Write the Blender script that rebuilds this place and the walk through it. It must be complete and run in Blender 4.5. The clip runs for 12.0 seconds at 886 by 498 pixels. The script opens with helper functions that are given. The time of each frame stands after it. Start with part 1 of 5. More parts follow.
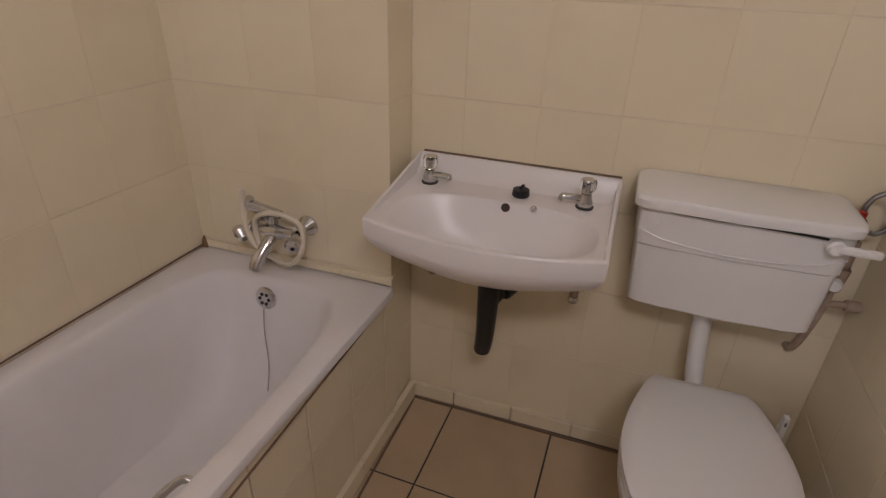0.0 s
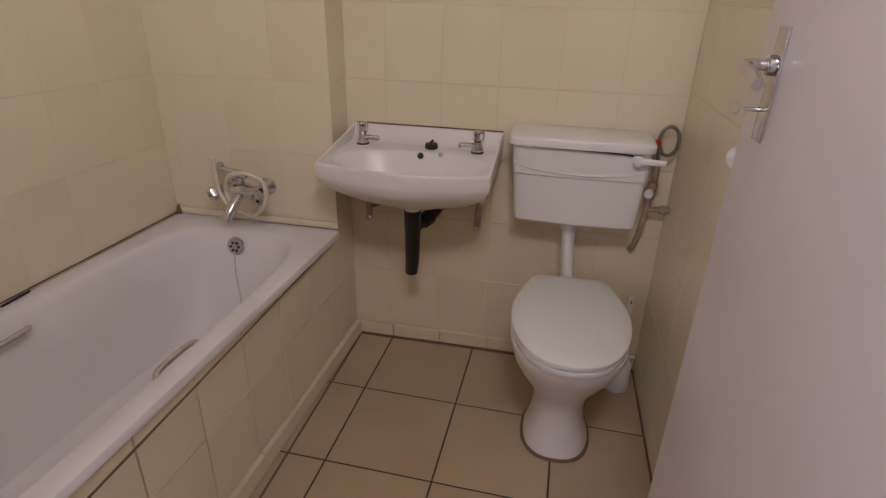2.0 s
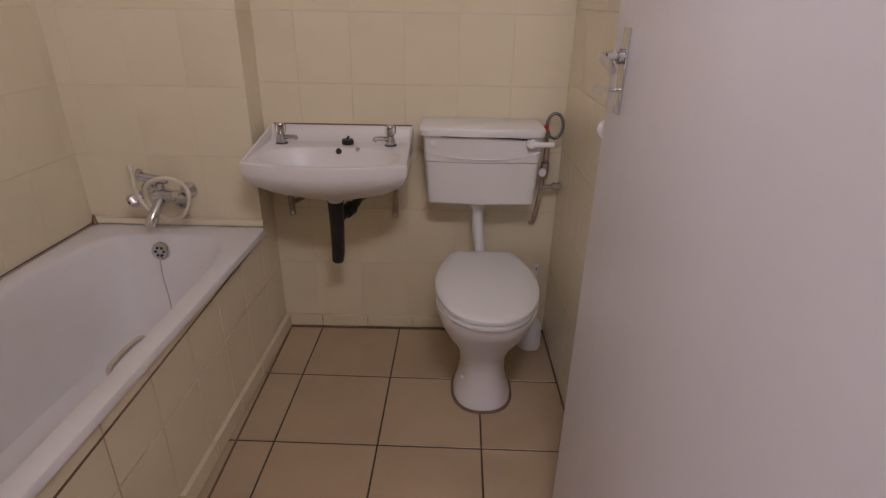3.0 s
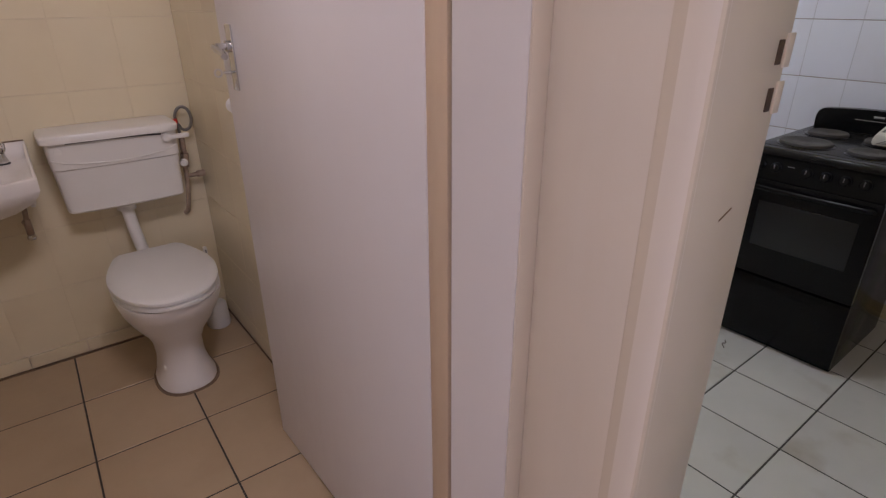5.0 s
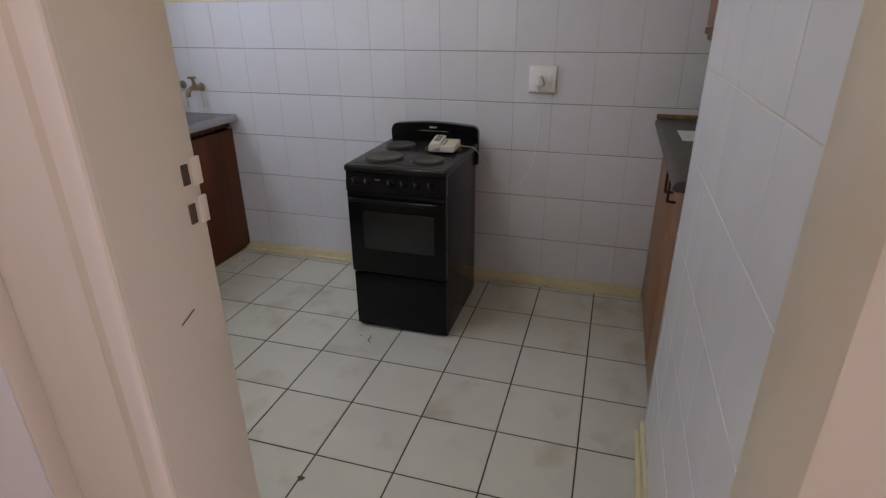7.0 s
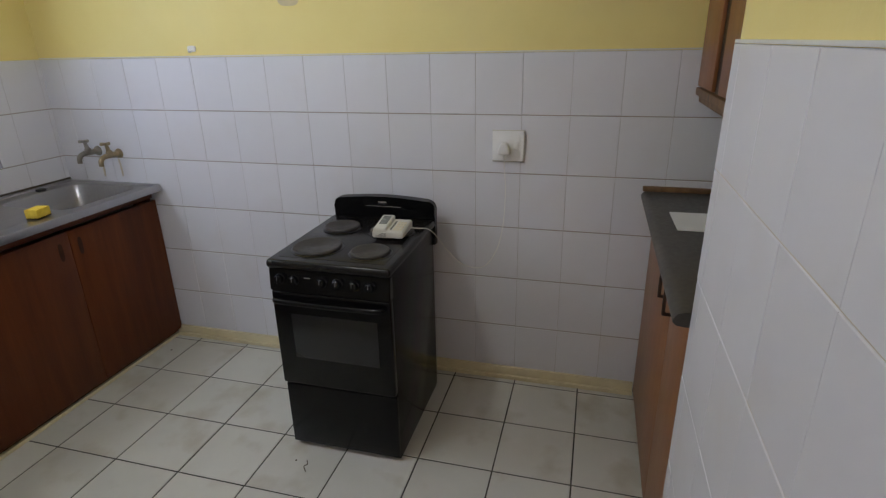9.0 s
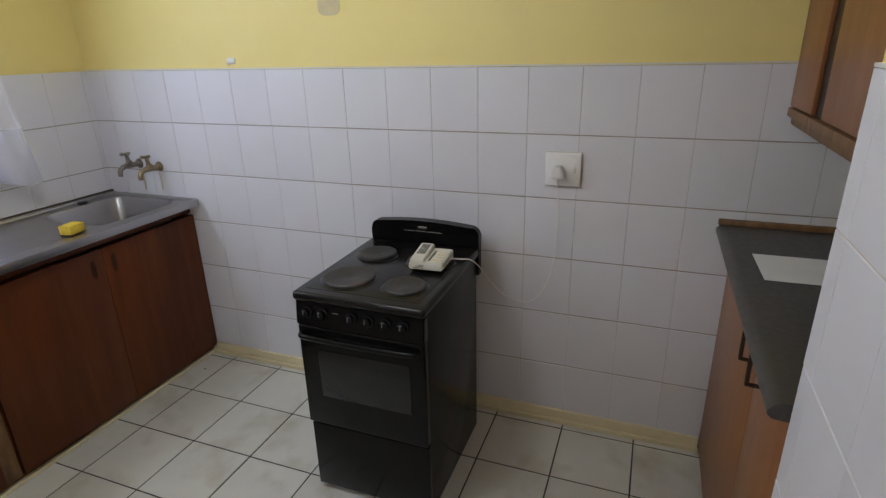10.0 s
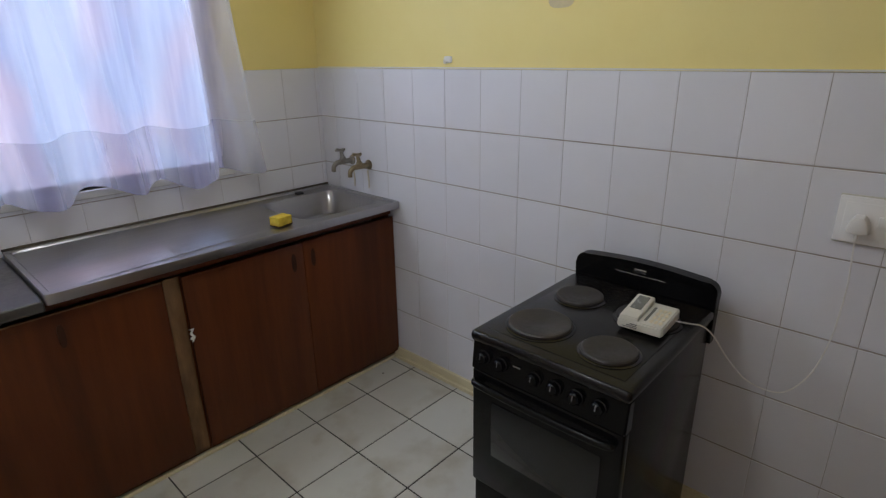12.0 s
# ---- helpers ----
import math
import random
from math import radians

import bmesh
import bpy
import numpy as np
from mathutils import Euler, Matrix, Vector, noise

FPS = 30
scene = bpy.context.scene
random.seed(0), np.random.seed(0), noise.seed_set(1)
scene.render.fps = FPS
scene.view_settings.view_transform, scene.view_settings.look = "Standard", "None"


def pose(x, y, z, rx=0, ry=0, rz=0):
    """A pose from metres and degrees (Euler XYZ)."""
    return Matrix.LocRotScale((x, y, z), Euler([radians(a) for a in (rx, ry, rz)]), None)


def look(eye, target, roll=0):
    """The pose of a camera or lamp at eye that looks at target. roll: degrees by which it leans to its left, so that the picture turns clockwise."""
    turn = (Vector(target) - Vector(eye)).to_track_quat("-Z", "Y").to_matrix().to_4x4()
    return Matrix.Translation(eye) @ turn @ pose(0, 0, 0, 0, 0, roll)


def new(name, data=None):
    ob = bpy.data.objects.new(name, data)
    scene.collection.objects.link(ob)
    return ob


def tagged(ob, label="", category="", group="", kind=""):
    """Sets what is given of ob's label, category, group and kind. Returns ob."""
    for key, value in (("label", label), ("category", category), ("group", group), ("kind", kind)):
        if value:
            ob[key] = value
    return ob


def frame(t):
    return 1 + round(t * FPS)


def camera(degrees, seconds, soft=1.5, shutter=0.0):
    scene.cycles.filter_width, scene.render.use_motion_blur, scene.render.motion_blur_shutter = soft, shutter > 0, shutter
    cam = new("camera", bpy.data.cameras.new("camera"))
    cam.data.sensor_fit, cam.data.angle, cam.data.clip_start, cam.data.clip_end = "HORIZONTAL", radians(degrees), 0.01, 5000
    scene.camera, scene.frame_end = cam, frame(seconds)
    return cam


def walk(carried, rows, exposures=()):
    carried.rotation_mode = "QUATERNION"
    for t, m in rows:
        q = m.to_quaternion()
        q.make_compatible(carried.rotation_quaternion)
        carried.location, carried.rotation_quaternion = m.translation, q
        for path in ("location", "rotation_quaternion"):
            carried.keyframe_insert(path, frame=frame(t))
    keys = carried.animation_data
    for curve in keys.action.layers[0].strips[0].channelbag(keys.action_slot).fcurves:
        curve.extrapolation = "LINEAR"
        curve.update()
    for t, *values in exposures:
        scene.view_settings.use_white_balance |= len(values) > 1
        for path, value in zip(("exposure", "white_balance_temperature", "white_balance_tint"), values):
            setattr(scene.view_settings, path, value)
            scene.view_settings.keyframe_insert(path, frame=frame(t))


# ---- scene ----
cam = camera(78.0, 12.0, soft=1.3)
PATH = [
    (0, (0.563, 0.990, 1.404), (-0.041, 2.829, 0.359), 2.1),
    (0.5, (0.631, 0.833, 1.408), (0.022, 2.684, 0.386), 1.9),
    (1, (0.691, 0.723, 1.416), (0.076, 2.577, 0.405), 1.8),
    (1.5, (0.736, 0.589, 1.376), (0.156, 2.486, 0.425), 1.8),
    (2, (0.746, 0.463, 1.349), (0.366, 2.421, 0.421), 1.6),
    (2.5, (0.728, 0.363, 1.354), (0.548, 2.357, 0.442), 1.3),
    (2.7, (0.723, 0.320, 1.357), (0.600, 2.319, 0.446), 1.2),
    (4.5, (0.611, -0.028, 1.366), (1.547, 1.746, 0.460), -0),
    (5, (0.581, -0.110, 1.370), (1.802, 1.478, 0.461), -0.3),
    (5.5, (0.567, -0.171, 1.395), (2.046, 1.169, 0.469), -0.6),
    (6, (0.560, -0.231, 1.425), (2.285, 0.780, 0.508), -1.5),
    (6.5, (0.615, -0.267, 1.458), (2.482, 0.455, 0.544), -1),
    (7, (0.692, -0.290, 1.476), (2.620, 0.303, 0.598), -0.5),
    (7.2, (0.727, -0.282, 1.478), (2.677, 0.270, 0.620), -0.1),
    (9, (1.240, -0.284, 1.581), (3.222, 0.266, 0.801), -1.2),
    (9.5, (1.374, -0.289, 1.606), (3.346, 0.318, 0.843), -1.3),
    (10, (1.473, -0.245, 1.609), (3.398, 0.498, 0.847), -1.4),
    (10.5, (1.555, -0.173, 1.619), (3.434, 0.694, 0.875), -1.1),
    (11, (1.673, -0.133, 1.619), (3.462, 0.915, 0.884), -1.2),
    (11.5, (1.736, -0.074, 1.615), (3.407, 1.162, 0.891), -1),
    (12, (1.785, -0.059, 1.595), (3.299, 1.355, 0.856), -0.9),
]
KITCHEN_W, OUTDOORS, HALL_W, BATH_W, BATH_TINT = 8.7, 2.8, 18.0, 13.2, (1.0, 0.92, 1.0)
BULB_W = 15.2
EXPOSURES = [(0.0, -0.03, 6500, 10), (1.5, 0.08, 6480, 10), (2.5, 0.02, 6250, 11), (4.5, -0.10, 6350, 16), (5.5, -0.02, 6400, 13), (7.0, -0.04, 6550, 12), (9.0, 0.08, 6500, 9), (9.5, 0.10, 6500, 10),
             (10.0, 0.22, 6500, 10), (10.5, 0.26, 6500, 10), (11.0, 0.14, 6500, 10), (12.0, -0.14, 6500, 10)]
walk(cam, [(t, look(eye, target, roll)) for t, eye, target, roll in PATH], EXPOSURES)

# ---- world, sun and large lights ----
world = bpy.data.worlds.new("sky")
scene.world = world
world.use_nodes = True
_wn = world.node_tree.nodes
_sky = _wn.new("ShaderNodeTexSky")
_sky.sky_type = "NISHITA"
_sky.sun_disc = False
_sky.sun_elevation, _sky.sun_rotation = radians(48), radians(150)
world.node_tree.links.new(_sky.outputs[0], _wn["Background"].inputs[0])
_wn["Background"].inputs[1].default_value = 0.12

sun = new("sun", bpy.data.lights.new("sun", "SUN"))
sun.data.energy, sun.data.angle, sun.data.color = 3.0, radians(0.5), (1.0, 0.95, 0.88)
sun.matrix_world = look((0, 0, 20), (-6, 9, 0))


def light_panel(name, m, width, height, watts, colour):
    """A rectangular area lamp that adds daylight-like fill."""
    lamp = bpy.data.lights.new(name, "AREA")
    lamp.shape, lamp.size, lamp.size_y = "RECTANGLE", width, height
    lamp.energy, lamp.color = watts, colour
    ob = new(name, lamp)
    ob.matrix_world = m
    return ob


# Added lamp on the room side of the curtain, strengthening the window's light.
light_panel("kitchen_window_daylight", look((2.40, 2.33, 2.03), (3.0, -0.9, 0.8)), 0.85, 0.30, KITCHEN_W, (0.72, 0.84, 1.0))
bulb = new("kitchen_ceiling_bulb", bpy.data.lights.new("kitchen_ceiling_bulb", "POINT"))
bulb.data.energy, bulb.data.color, bulb.data.shadow_soft_size = BULB_W, (0.88, 0.93, 1.0), 0.07
bulb.matrix_world = pose(2.3, 0.86, 2.30)
# Hall and bathroom lamps are added fill; no source for them is seen.
light_panel("hall_fill_light", look((-0.6, -1.39, 1.5), (0.2, 0.4, 1.4)), 0.86, 1.1, HALL_W, (0.81, 0.79, 1.0))
light_panel("bathroom_fill_light", look((0.80, 0.40, 2.26), (-0.10, 1.8, 0.7)), 0.56, 0.26, BATH_W, BATH_TINT)


# ---- materials ----
def material(name, colour, rough=0.5, metal=0.0, second=None, scale=6.0, spread=0.5, bump=0.0, bump_scale=60.0,
             rough_vary=0.1, per_object=0.0, coat=0.0, stretch=(1, 1, 1), spec=0.5, stain=None, stain_scale=2.5, stain_amount=0.3):
    m = bpy.data.materials.new(name)
    m.use_nodes = True
    n, l = m.node_tree.nodes, m.node_tree.links
    b = n["Principled BSDF"]
    b.inputs["Roughness"].default_value = rough
    b.inputs["Metallic"].default_value = metal
    b.inputs["Coat Weight"].default_value = coat
    b.inputs["Specular IOR Level"].default_value = spec
    co = n.new("ShaderNodeTexCoord")
    mp = n.new("ShaderNodeMapping")
    mp.inputs["Scale"].default_value = stretch
    l.new(co.outputs["Object"], mp.inputs["Vector"])
    vec = mp.outputs["Vector"]
    info = n.new("ShaderNodeObjectInfo")
    if per_object:
        add = n.new("ShaderNodeVectorMath")
        add.operation = "ADD"
        cmb = n.new("ShaderNodeCombineXYZ")
        mul = n.new("ShaderNodeMath")
        mul.operation = "MULTIPLY"
        mul.inputs[1].default_value = 37.0
        l.new(info.outputs["Random"], mul.inputs[0])
        for k in range(3):
            l.new(mul.outputs[0], cmb.inputs[k])
        l.new(vec, add.inputs[0])
        l.new(cmb.outputs[0], add.inputs[1])
        vec = add.outputs[0]
    tex = n.new("ShaderNodeTexNoise")
    tex.inputs["Scale"].default_value = scale
    tex.inputs["Detail"].default_value = 5.0
    tex.inputs["Roughness"].default_value = 0.6
    l.new(vec, tex.inputs["Vector"])
    ramp = n.new("ShaderNodeValToRGB")
    ramp.color_ramp.elements[0].position = 0.5 - spread / 2
    ramp.color_ramp.elements[1].position = 0.5 + spread / 2
    s = second or tuple(c * 0.86 for c in colour)
    ramp.color_ramp.elements[0].color = (*s, 1)
    ramp.color_ramp.elements[1].color = (*colour, 1)
    l.new(tex.outputs["Fac"], ramp.inputs["Fac"])
    out = ramp.outputs["Color"]
    if stain:
        st = n.new("ShaderNodeTexNoise")
        st.inputs["Scale"].default_value = stain_scale
        st.inputs["Detail"].default_value = 7.0
        l.new(vec, st.inputs["Vector"])
        sr = n.new("ShaderNodeMapRange")
        sr.inputs["From Min"].default_value, sr.inputs["From Max"].default_value = 0.55, 0.78
        sr.inputs["To Max"].default_value = stain_amount
        l.new(st.outputs["Fac"], sr.inputs["Value"])
        mx = n.new("ShaderNodeMix")
        mx.data_type = "RGBA"
        mx.inputs["B"].default_value = (*stain, 1)
        for sock in mx.inputs:
            if sock.name == "B" and sock.type == "RGBA":
                sock.default_value = (*stain, 1)
            if sock.name == "A" and sock.type == "RGBA":
                l.new(out, sock)
        l.new(sr.outputs["Result"], mx.inputs[0])
        out = [o for o in mx.outputs if o.type == "RGBA"][0]
    if per_object:
        hs = n.new("ShaderNodeHueSaturation")
        mr = n.new("ShaderNodeMapRange")
        mr.inputs["To Min"].default_value, mr.inputs["To Max"].default_value = 1 - per_object, 1 + per_object
        l.new(info.outputs["Random"], mr.inputs["Value"])
        l.new(mr.outputs["Result"], hs.inputs["Value"])
        l.new(out, hs.inputs["Color"])
        out = hs.outputs["Color"]
    l.new(out, b.inputs["Base Color"])
    rr = n.new("ShaderNodeMapRange")
    rr.inputs["To Min"].default_value = max(0.02, rough - rough_vary)
    rr.inputs["To Max"].default_value = min(1.0, rough + rough_vary)
    fine = n.new("ShaderNodeTexNoise")
    fine.inputs["Scale"].default_value = bump_scale
    fine.inputs["Detail"].default_value = 3.0
    l.new(vec, fine.inputs["Vector"])
    l.new(fine.outputs["Fac"], rr.inputs["Value"])
    l.new(rr.outputs["Result"], b.inputs["Roughness"])
    if bump:
        bp = n.new("ShaderNodeBump")
        bp.inputs["Strength"].default_value = bump
        bp.inputs["Distance"].default_value = 0.004
        l.new(fine.outputs["Fac"], bp.inputs["Height"])
        l.new(bp.outputs["Normal"], b.inputs["Normal"])
    return m


def glass_material(name, tint=(0.9, 0.95, 0.95), rough=0.0):
    m = bpy.data.materials.new(name)
    m.use_nodes = True
    b = m.node_tree.nodes["Principled BSDF"]
    b.inputs["Base Color"].default_value = (*tint, 1)
    b.inputs["Transmission Weight"].default_value = 1.0
    b.inputs["Roughness"].default_value = rough
    b.inputs["IOR"].default_value = 1.45
    return m


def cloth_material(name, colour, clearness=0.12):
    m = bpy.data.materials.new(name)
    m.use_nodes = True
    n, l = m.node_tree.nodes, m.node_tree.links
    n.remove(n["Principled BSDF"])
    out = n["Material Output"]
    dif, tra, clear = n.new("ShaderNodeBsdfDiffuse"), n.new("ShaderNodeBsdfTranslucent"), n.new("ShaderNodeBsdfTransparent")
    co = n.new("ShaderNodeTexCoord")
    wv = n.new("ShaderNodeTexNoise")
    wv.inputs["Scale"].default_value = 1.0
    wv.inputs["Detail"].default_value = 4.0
    fold_shading = n.new("ShaderNodeMapping")
    fold_shading.inputs["Scale"].default_value = (8, 2, 0.6)
    fold_shading.inputs["Rotation"].default_value = (0, radians(7), 0)
    l.new(co.outputs["Object"], fold_shading.inputs["Vector"])
    l.new(fold_shading.outputs["Vector"], wv.inputs["Vector"])
    # Darker lilac streaks put the shade of folds into the cloth colour.
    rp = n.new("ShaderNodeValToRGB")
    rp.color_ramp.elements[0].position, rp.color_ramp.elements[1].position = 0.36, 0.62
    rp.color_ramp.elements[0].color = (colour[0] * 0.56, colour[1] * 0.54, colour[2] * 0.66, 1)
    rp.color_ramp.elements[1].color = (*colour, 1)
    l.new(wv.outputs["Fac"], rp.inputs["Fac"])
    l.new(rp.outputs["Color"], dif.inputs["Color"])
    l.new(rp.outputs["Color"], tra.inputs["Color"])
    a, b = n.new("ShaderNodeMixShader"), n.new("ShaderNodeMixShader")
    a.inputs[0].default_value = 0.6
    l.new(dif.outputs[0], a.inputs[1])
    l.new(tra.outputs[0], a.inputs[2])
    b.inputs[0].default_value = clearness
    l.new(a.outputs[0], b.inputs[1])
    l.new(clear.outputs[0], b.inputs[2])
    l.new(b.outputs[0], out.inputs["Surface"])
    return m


def outdoors_material(name, strength):
    """Glowing distance in place of daylight: pale sky with patches of bright pink brick."""
    m = bpy.data.materials.new(name)
    m.use_nodes = True
    n, l = m.node_tree.nodes, m.node_tree.links
    n.remove(n["Principled BSDF"])
    em = n.new("ShaderNodeEmission")
    em.inputs["Strength"].default_value = strength
    co, mp, tex, rp = n.new("ShaderNodeTexCoord"), n.new("ShaderNodeMapping"), n.new("ShaderNodeTexNoise"), n.new("ShaderNodeValToRGB")
    mp.inputs["Scale"].default_value = (0.9, 1, 0.45)
    tex.inputs["Scale"].default_value, tex.inputs["Detail"].default_value = 1.0, 2.5
    rp.color_ramp.elements[0].position, rp.color_ramp.elements[1].position = 0.49, 0.62
    rp.color_ramp.elements[0].color, rp.color_ramp.elements[1].color = (0.47, 0.61, 1.0, 1), (0.90, 0.62, 0.76, 1)
    l.new(co.outputs["Object"], mp.inputs["Vector"])
    l.new(mp.outputs["Vector"], tex.inputs["Vector"])
    l.new(tex.outputs["Fac"], rp.inputs["Fac"])
    l.new(rp.outputs["Color"], em.inputs["Color"])
    l.new(em.outputs[0], n["Material Output"].inputs["Surface"])
    return m


CREAM_TILE = material("cream_glazed_tile", (0.80, 0.71, 0.52), 0.2, second=(0.76, 0.66, 0.46), scale=4, spread=0.8, bump=0.014, bump_scale=7, per_object=0.006, rough_vary=0.05, stain=(0.56, 0.43, 0.28), stain_amount=0.24)
WHITE_TILE = material("white_glazed_tile", (0.75, 0.74, 0.78), 0.22, second=(0.72, 0.71, 0.745), scale=4, spread=0.8, bump=0.012, bump_scale=7, per_object=0.02, rough_vary=0.05, stain=(0.64, 0.57, 0.52), stain_scale=3, stain_amount=0.3)
BATH_FLOOR = material("beige_floor_tile", (0.54, 0.41, 0.27), 0.35, second=(0.44, 0.32, 0.20), scale=4, spread=0.7, bump=0.05, bump_scale=40, per_object=0.04, stain=(0.33, 0.24, 0.15), stain_amount=0.35)
KITCHEN_FLOOR = material("pale_floor_tile", (0.66, 0.64, 0.58), 0.3, second=(0.57, 0.55, 0.49), scale=4, spread=0.7, rough_vary=0.03, bump=0.03, bump_scale=40, per_object=0.04, stain=(0.38, 0.32, 0.22), stain_scale=5, stain_amount=0.65)
SOCKET_WHITE = material("bright_white_plastic", (0.88, 0.87, 0.86), 0.3, second=(0.84, 0.82, 0.80), scale=5, rough_vary=0.02)
DISPLAY = material("grey_display_window", (0.20, 0.20, 0.18), 0.25, scale=10)
HOLE_SHADE = material("hole_and_gap_shade", (0.085, 0.05, 0.03), 0.8, scale=20)
GROUT_DARK = material("dirty_grout_and_gaps", (0.20, 0.135, 0.09), 0.9, scale=20, bump=0.3)
GROUT_GREY = material("grey_floor_grout", (0.07, 0.062, 0.052), 0.9, scale=20, bump=0.3)
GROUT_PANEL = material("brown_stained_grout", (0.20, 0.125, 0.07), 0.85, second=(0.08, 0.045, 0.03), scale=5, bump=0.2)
GROUT_CREAM = material("cream_grout", (0.76, 0.67, 0.52), 0.8, second=(0.66, 0.55, 0.40), scale=6, bump=0.2)
GROUT_WHITE = material("pale_grout", (0.43, 0.38, 0.345), 0.8, second=(0.28, 0.235, 0.20), scale=6, bump=0.2)
GROUT_PALE = material("yellowed_pale_grout", (0.58, 0.52, 0.44), 0.8, second=(0.46, 0.39, 0.31), scale=6, bump=0.2)
YELLOW = material("yellow_wall_paint", (0.87, 0.73, 0.29), 0.55, second=(0.83, 0.68, 0.25), scale=2.5, bump=0.12, bump_scale=90, stain=(0.68, 0.55, 0.25), stain_amount=0.3)
PLASTER = material("cream_wall_paint", (0.76, 0.69, 0.58), 0.6, scale=2, bump=0.12, bump_scale=80)
WHITE_PAINT = material("white_ceiling_paint", (0.78, 0.76, 0.72), 0.7, scale=2, bump=0.1, bump_scale=80)
FRAME_PAINT = material("cream_gloss_frame_paint", (0.69, 0.59, 0.47), 0.3, second=(0.65, 0.55, 0.43), scale=3, spread=0.9, rough_vary=0.03, bump=0.05, bump_scale=30)
CASING_PAINT = material("pale_cream_gloss_paint", (0.77, 0.685, 0.60), 0.35, second=(0.71, 0.605, 0.49), scale=2.5, stretch=(2, 2, 0.4), rough_vary=0.04, bump=0.05, bump_scale=30)
LIPPING = material("tan_door_lipping", (0.67, 0.51, 0.36), 0.4, second=(0.60, 0.44, 0.30), scale=5, stretch=(4, 4, 0.4), bump=0.08)
DOOR_PAINT = material("off_white_door_paint", (0.78, 0.73, 0.72), 0.38, second=(0.74, 0.68, 0.66), scale=2, bump=0.07, bump_scale=35, stretch=(1, 1, 0.3))
SKIRT_PAINT = material("cream_skirting_paint", (0.80, 0.70, 0.46), 0.4, scale=8, bump=0.1)
PORCELAIN = material("white_porcelain", (0.79, 0.755, 0.73), 0.28, second=(0.765, 0.72, 0.69), scale=3, rough_vary=0.0, spec=0.4)
ENAMEL = material("white_bath_enamel", (0.79, 0.765, 0.76), 0.45, second=(0.73, 0.69, 0.66), scale=4, rough_vary=0.03, spec=0.35, stain=(0.60, 0.52, 0.44), stain_amount=0.3)
PLASTIC = material("white_plastic", (0.80, 0.78, 0.75), 0.3, second=(0.78, 0.755, 0.72), scale=3, rough_vary=0.0)
CHROME = material("chrome", (0.75, 0.75, 0.76), 0.16, 1.0, second=(0.55, 0.54, 0.53), scale=30, rough_vary=0.08)
AGED_PLASTIC = material("aged_white_plastic", (0.66, 0.64, 0.56), 0.4, second=(0.58, 0.55, 0.47), scale=12, rough_vary=0.05)
DULL_CHROME = material("dull_limed_chrome", (0.40, 0.37, 0.33), 0.35, 1.0, second=(0.24, 0.21, 0.17), scale=40)
BRASS = material("tarnished_brass", (0.42, 0.33, 0.20), 0.4, 1.0, second=(0.25, 0.20, 0.13), scale=40)
STEEL = material("brushed_stainless_steel", (0.42, 0.41, 0.41), 0.30, 1.0, second=(0.36, 0.35, 0.35), scale=14, stretch=(0.1, 6, 1), bump=0.012, bump_scale=120, rough_vary=0.04)
RUBBER = material("black_plastic", (0.015, 0.014, 0.014), 0.4, scale=10)
STOVE_BLACK = material("black_enamel", (0.0045, 0.0045, 0.005), 0.2, second=(0.005, 0.0046, 0.0046), scale=8, rough_vary=0.04, spec=0.2)
STOVE_MATT = material("dusty_black_hob_enamel", (0.0062, 0.0054, 0.0054), 0.24, second=(0.013, 0.011, 0.0105), scale=9, rough_vary=0.05, bump_scale=15, spec=0.28, stain=(0.040, 0.031, 0.027), stain_scale=6, stain_amount=0.4)
HOTPLATE = material("worn_cast_iron", (0.018, 0.0155, 0.0145), 0.5, second=(0.038, 0.031, 0.027), scale=22, bump=0.15, stain=(0.11, 0.075, 0.05), stain_scale=9, stain_amount=0.7)
TRIM = material("dulled_dark_steel_trim", (0.05, 0.048, 0.05), 0.14, 0.9, second=(0.03, 0.028, 0.028), scale=20)
POINTER_GLINT = material("bright_pointer_glint", (0.24, 0.24, 0.27), 0.25, 0.8, scale=20)
OVEN_GLASS = material("smoked_oven_glass", (0.022, 0.0225, 0.023), 0.1, scale=4, rough_vary=0.02, spec=0.35)
WOOD = material("red_brown_veneer", (0.14, 0.037, 0.0105), 0.42, second=(0.07, 0.0185, 0.0058), scale=4, stretch=(4, 4, 0.35), bump=0.06, bump_scale=45, rough_vary=0.1, spec=0.22, stain=(0.05, 0.016, 0.007), stain_scale=2.2, stain_amount=0.6)
WOOD_LIGHT = material("orange_brown_veneer", (0.29, 0.115, 0.038), 0.36, second=(0.20, 0.075, 0.025), scale=5, stretch=(5, 5, 0.5), bump=0.05, bump_scale=50, rough_vary=0.08)
WOOD_RAW = material("worn_pale_timber", (0.26, 0.145, 0.06), 0.55, second=(0.12, 0.055, 0.022), scale=9, stretch=(3, 3, 0.7), bump=0.2, stain=(0.05, 0.022, 0.012), stain_scale=6, stain_amount=0.7)
LAMINATE = material("charcoal_laminate", (0.045, 0.041, 0.038), 0.38, second=(0.06, 0.055, 0.05), scale=60, bump=0.05)
SPONGE = material("yellow_sponge_foam", (0.80, 0.58, 0.06), 0.95, second=(0.62, 0.42, 0.04), scale=60, bump=0.6, bump_scale=140)
PAPER = material("white_paper", (0.82, 0.82, 0.82), 0.7, scale=5)
RED = material("red_plastic", (0.55, 0.03, 0.02), 0.4, scale=5)
HOSE = material("braided_grey_hose", (0.30, 0.28, 0.26), 0.4, 0.6, second=(0.16, 0.15, 0.14), scale=90, bump=0.4, bump_scale=200)
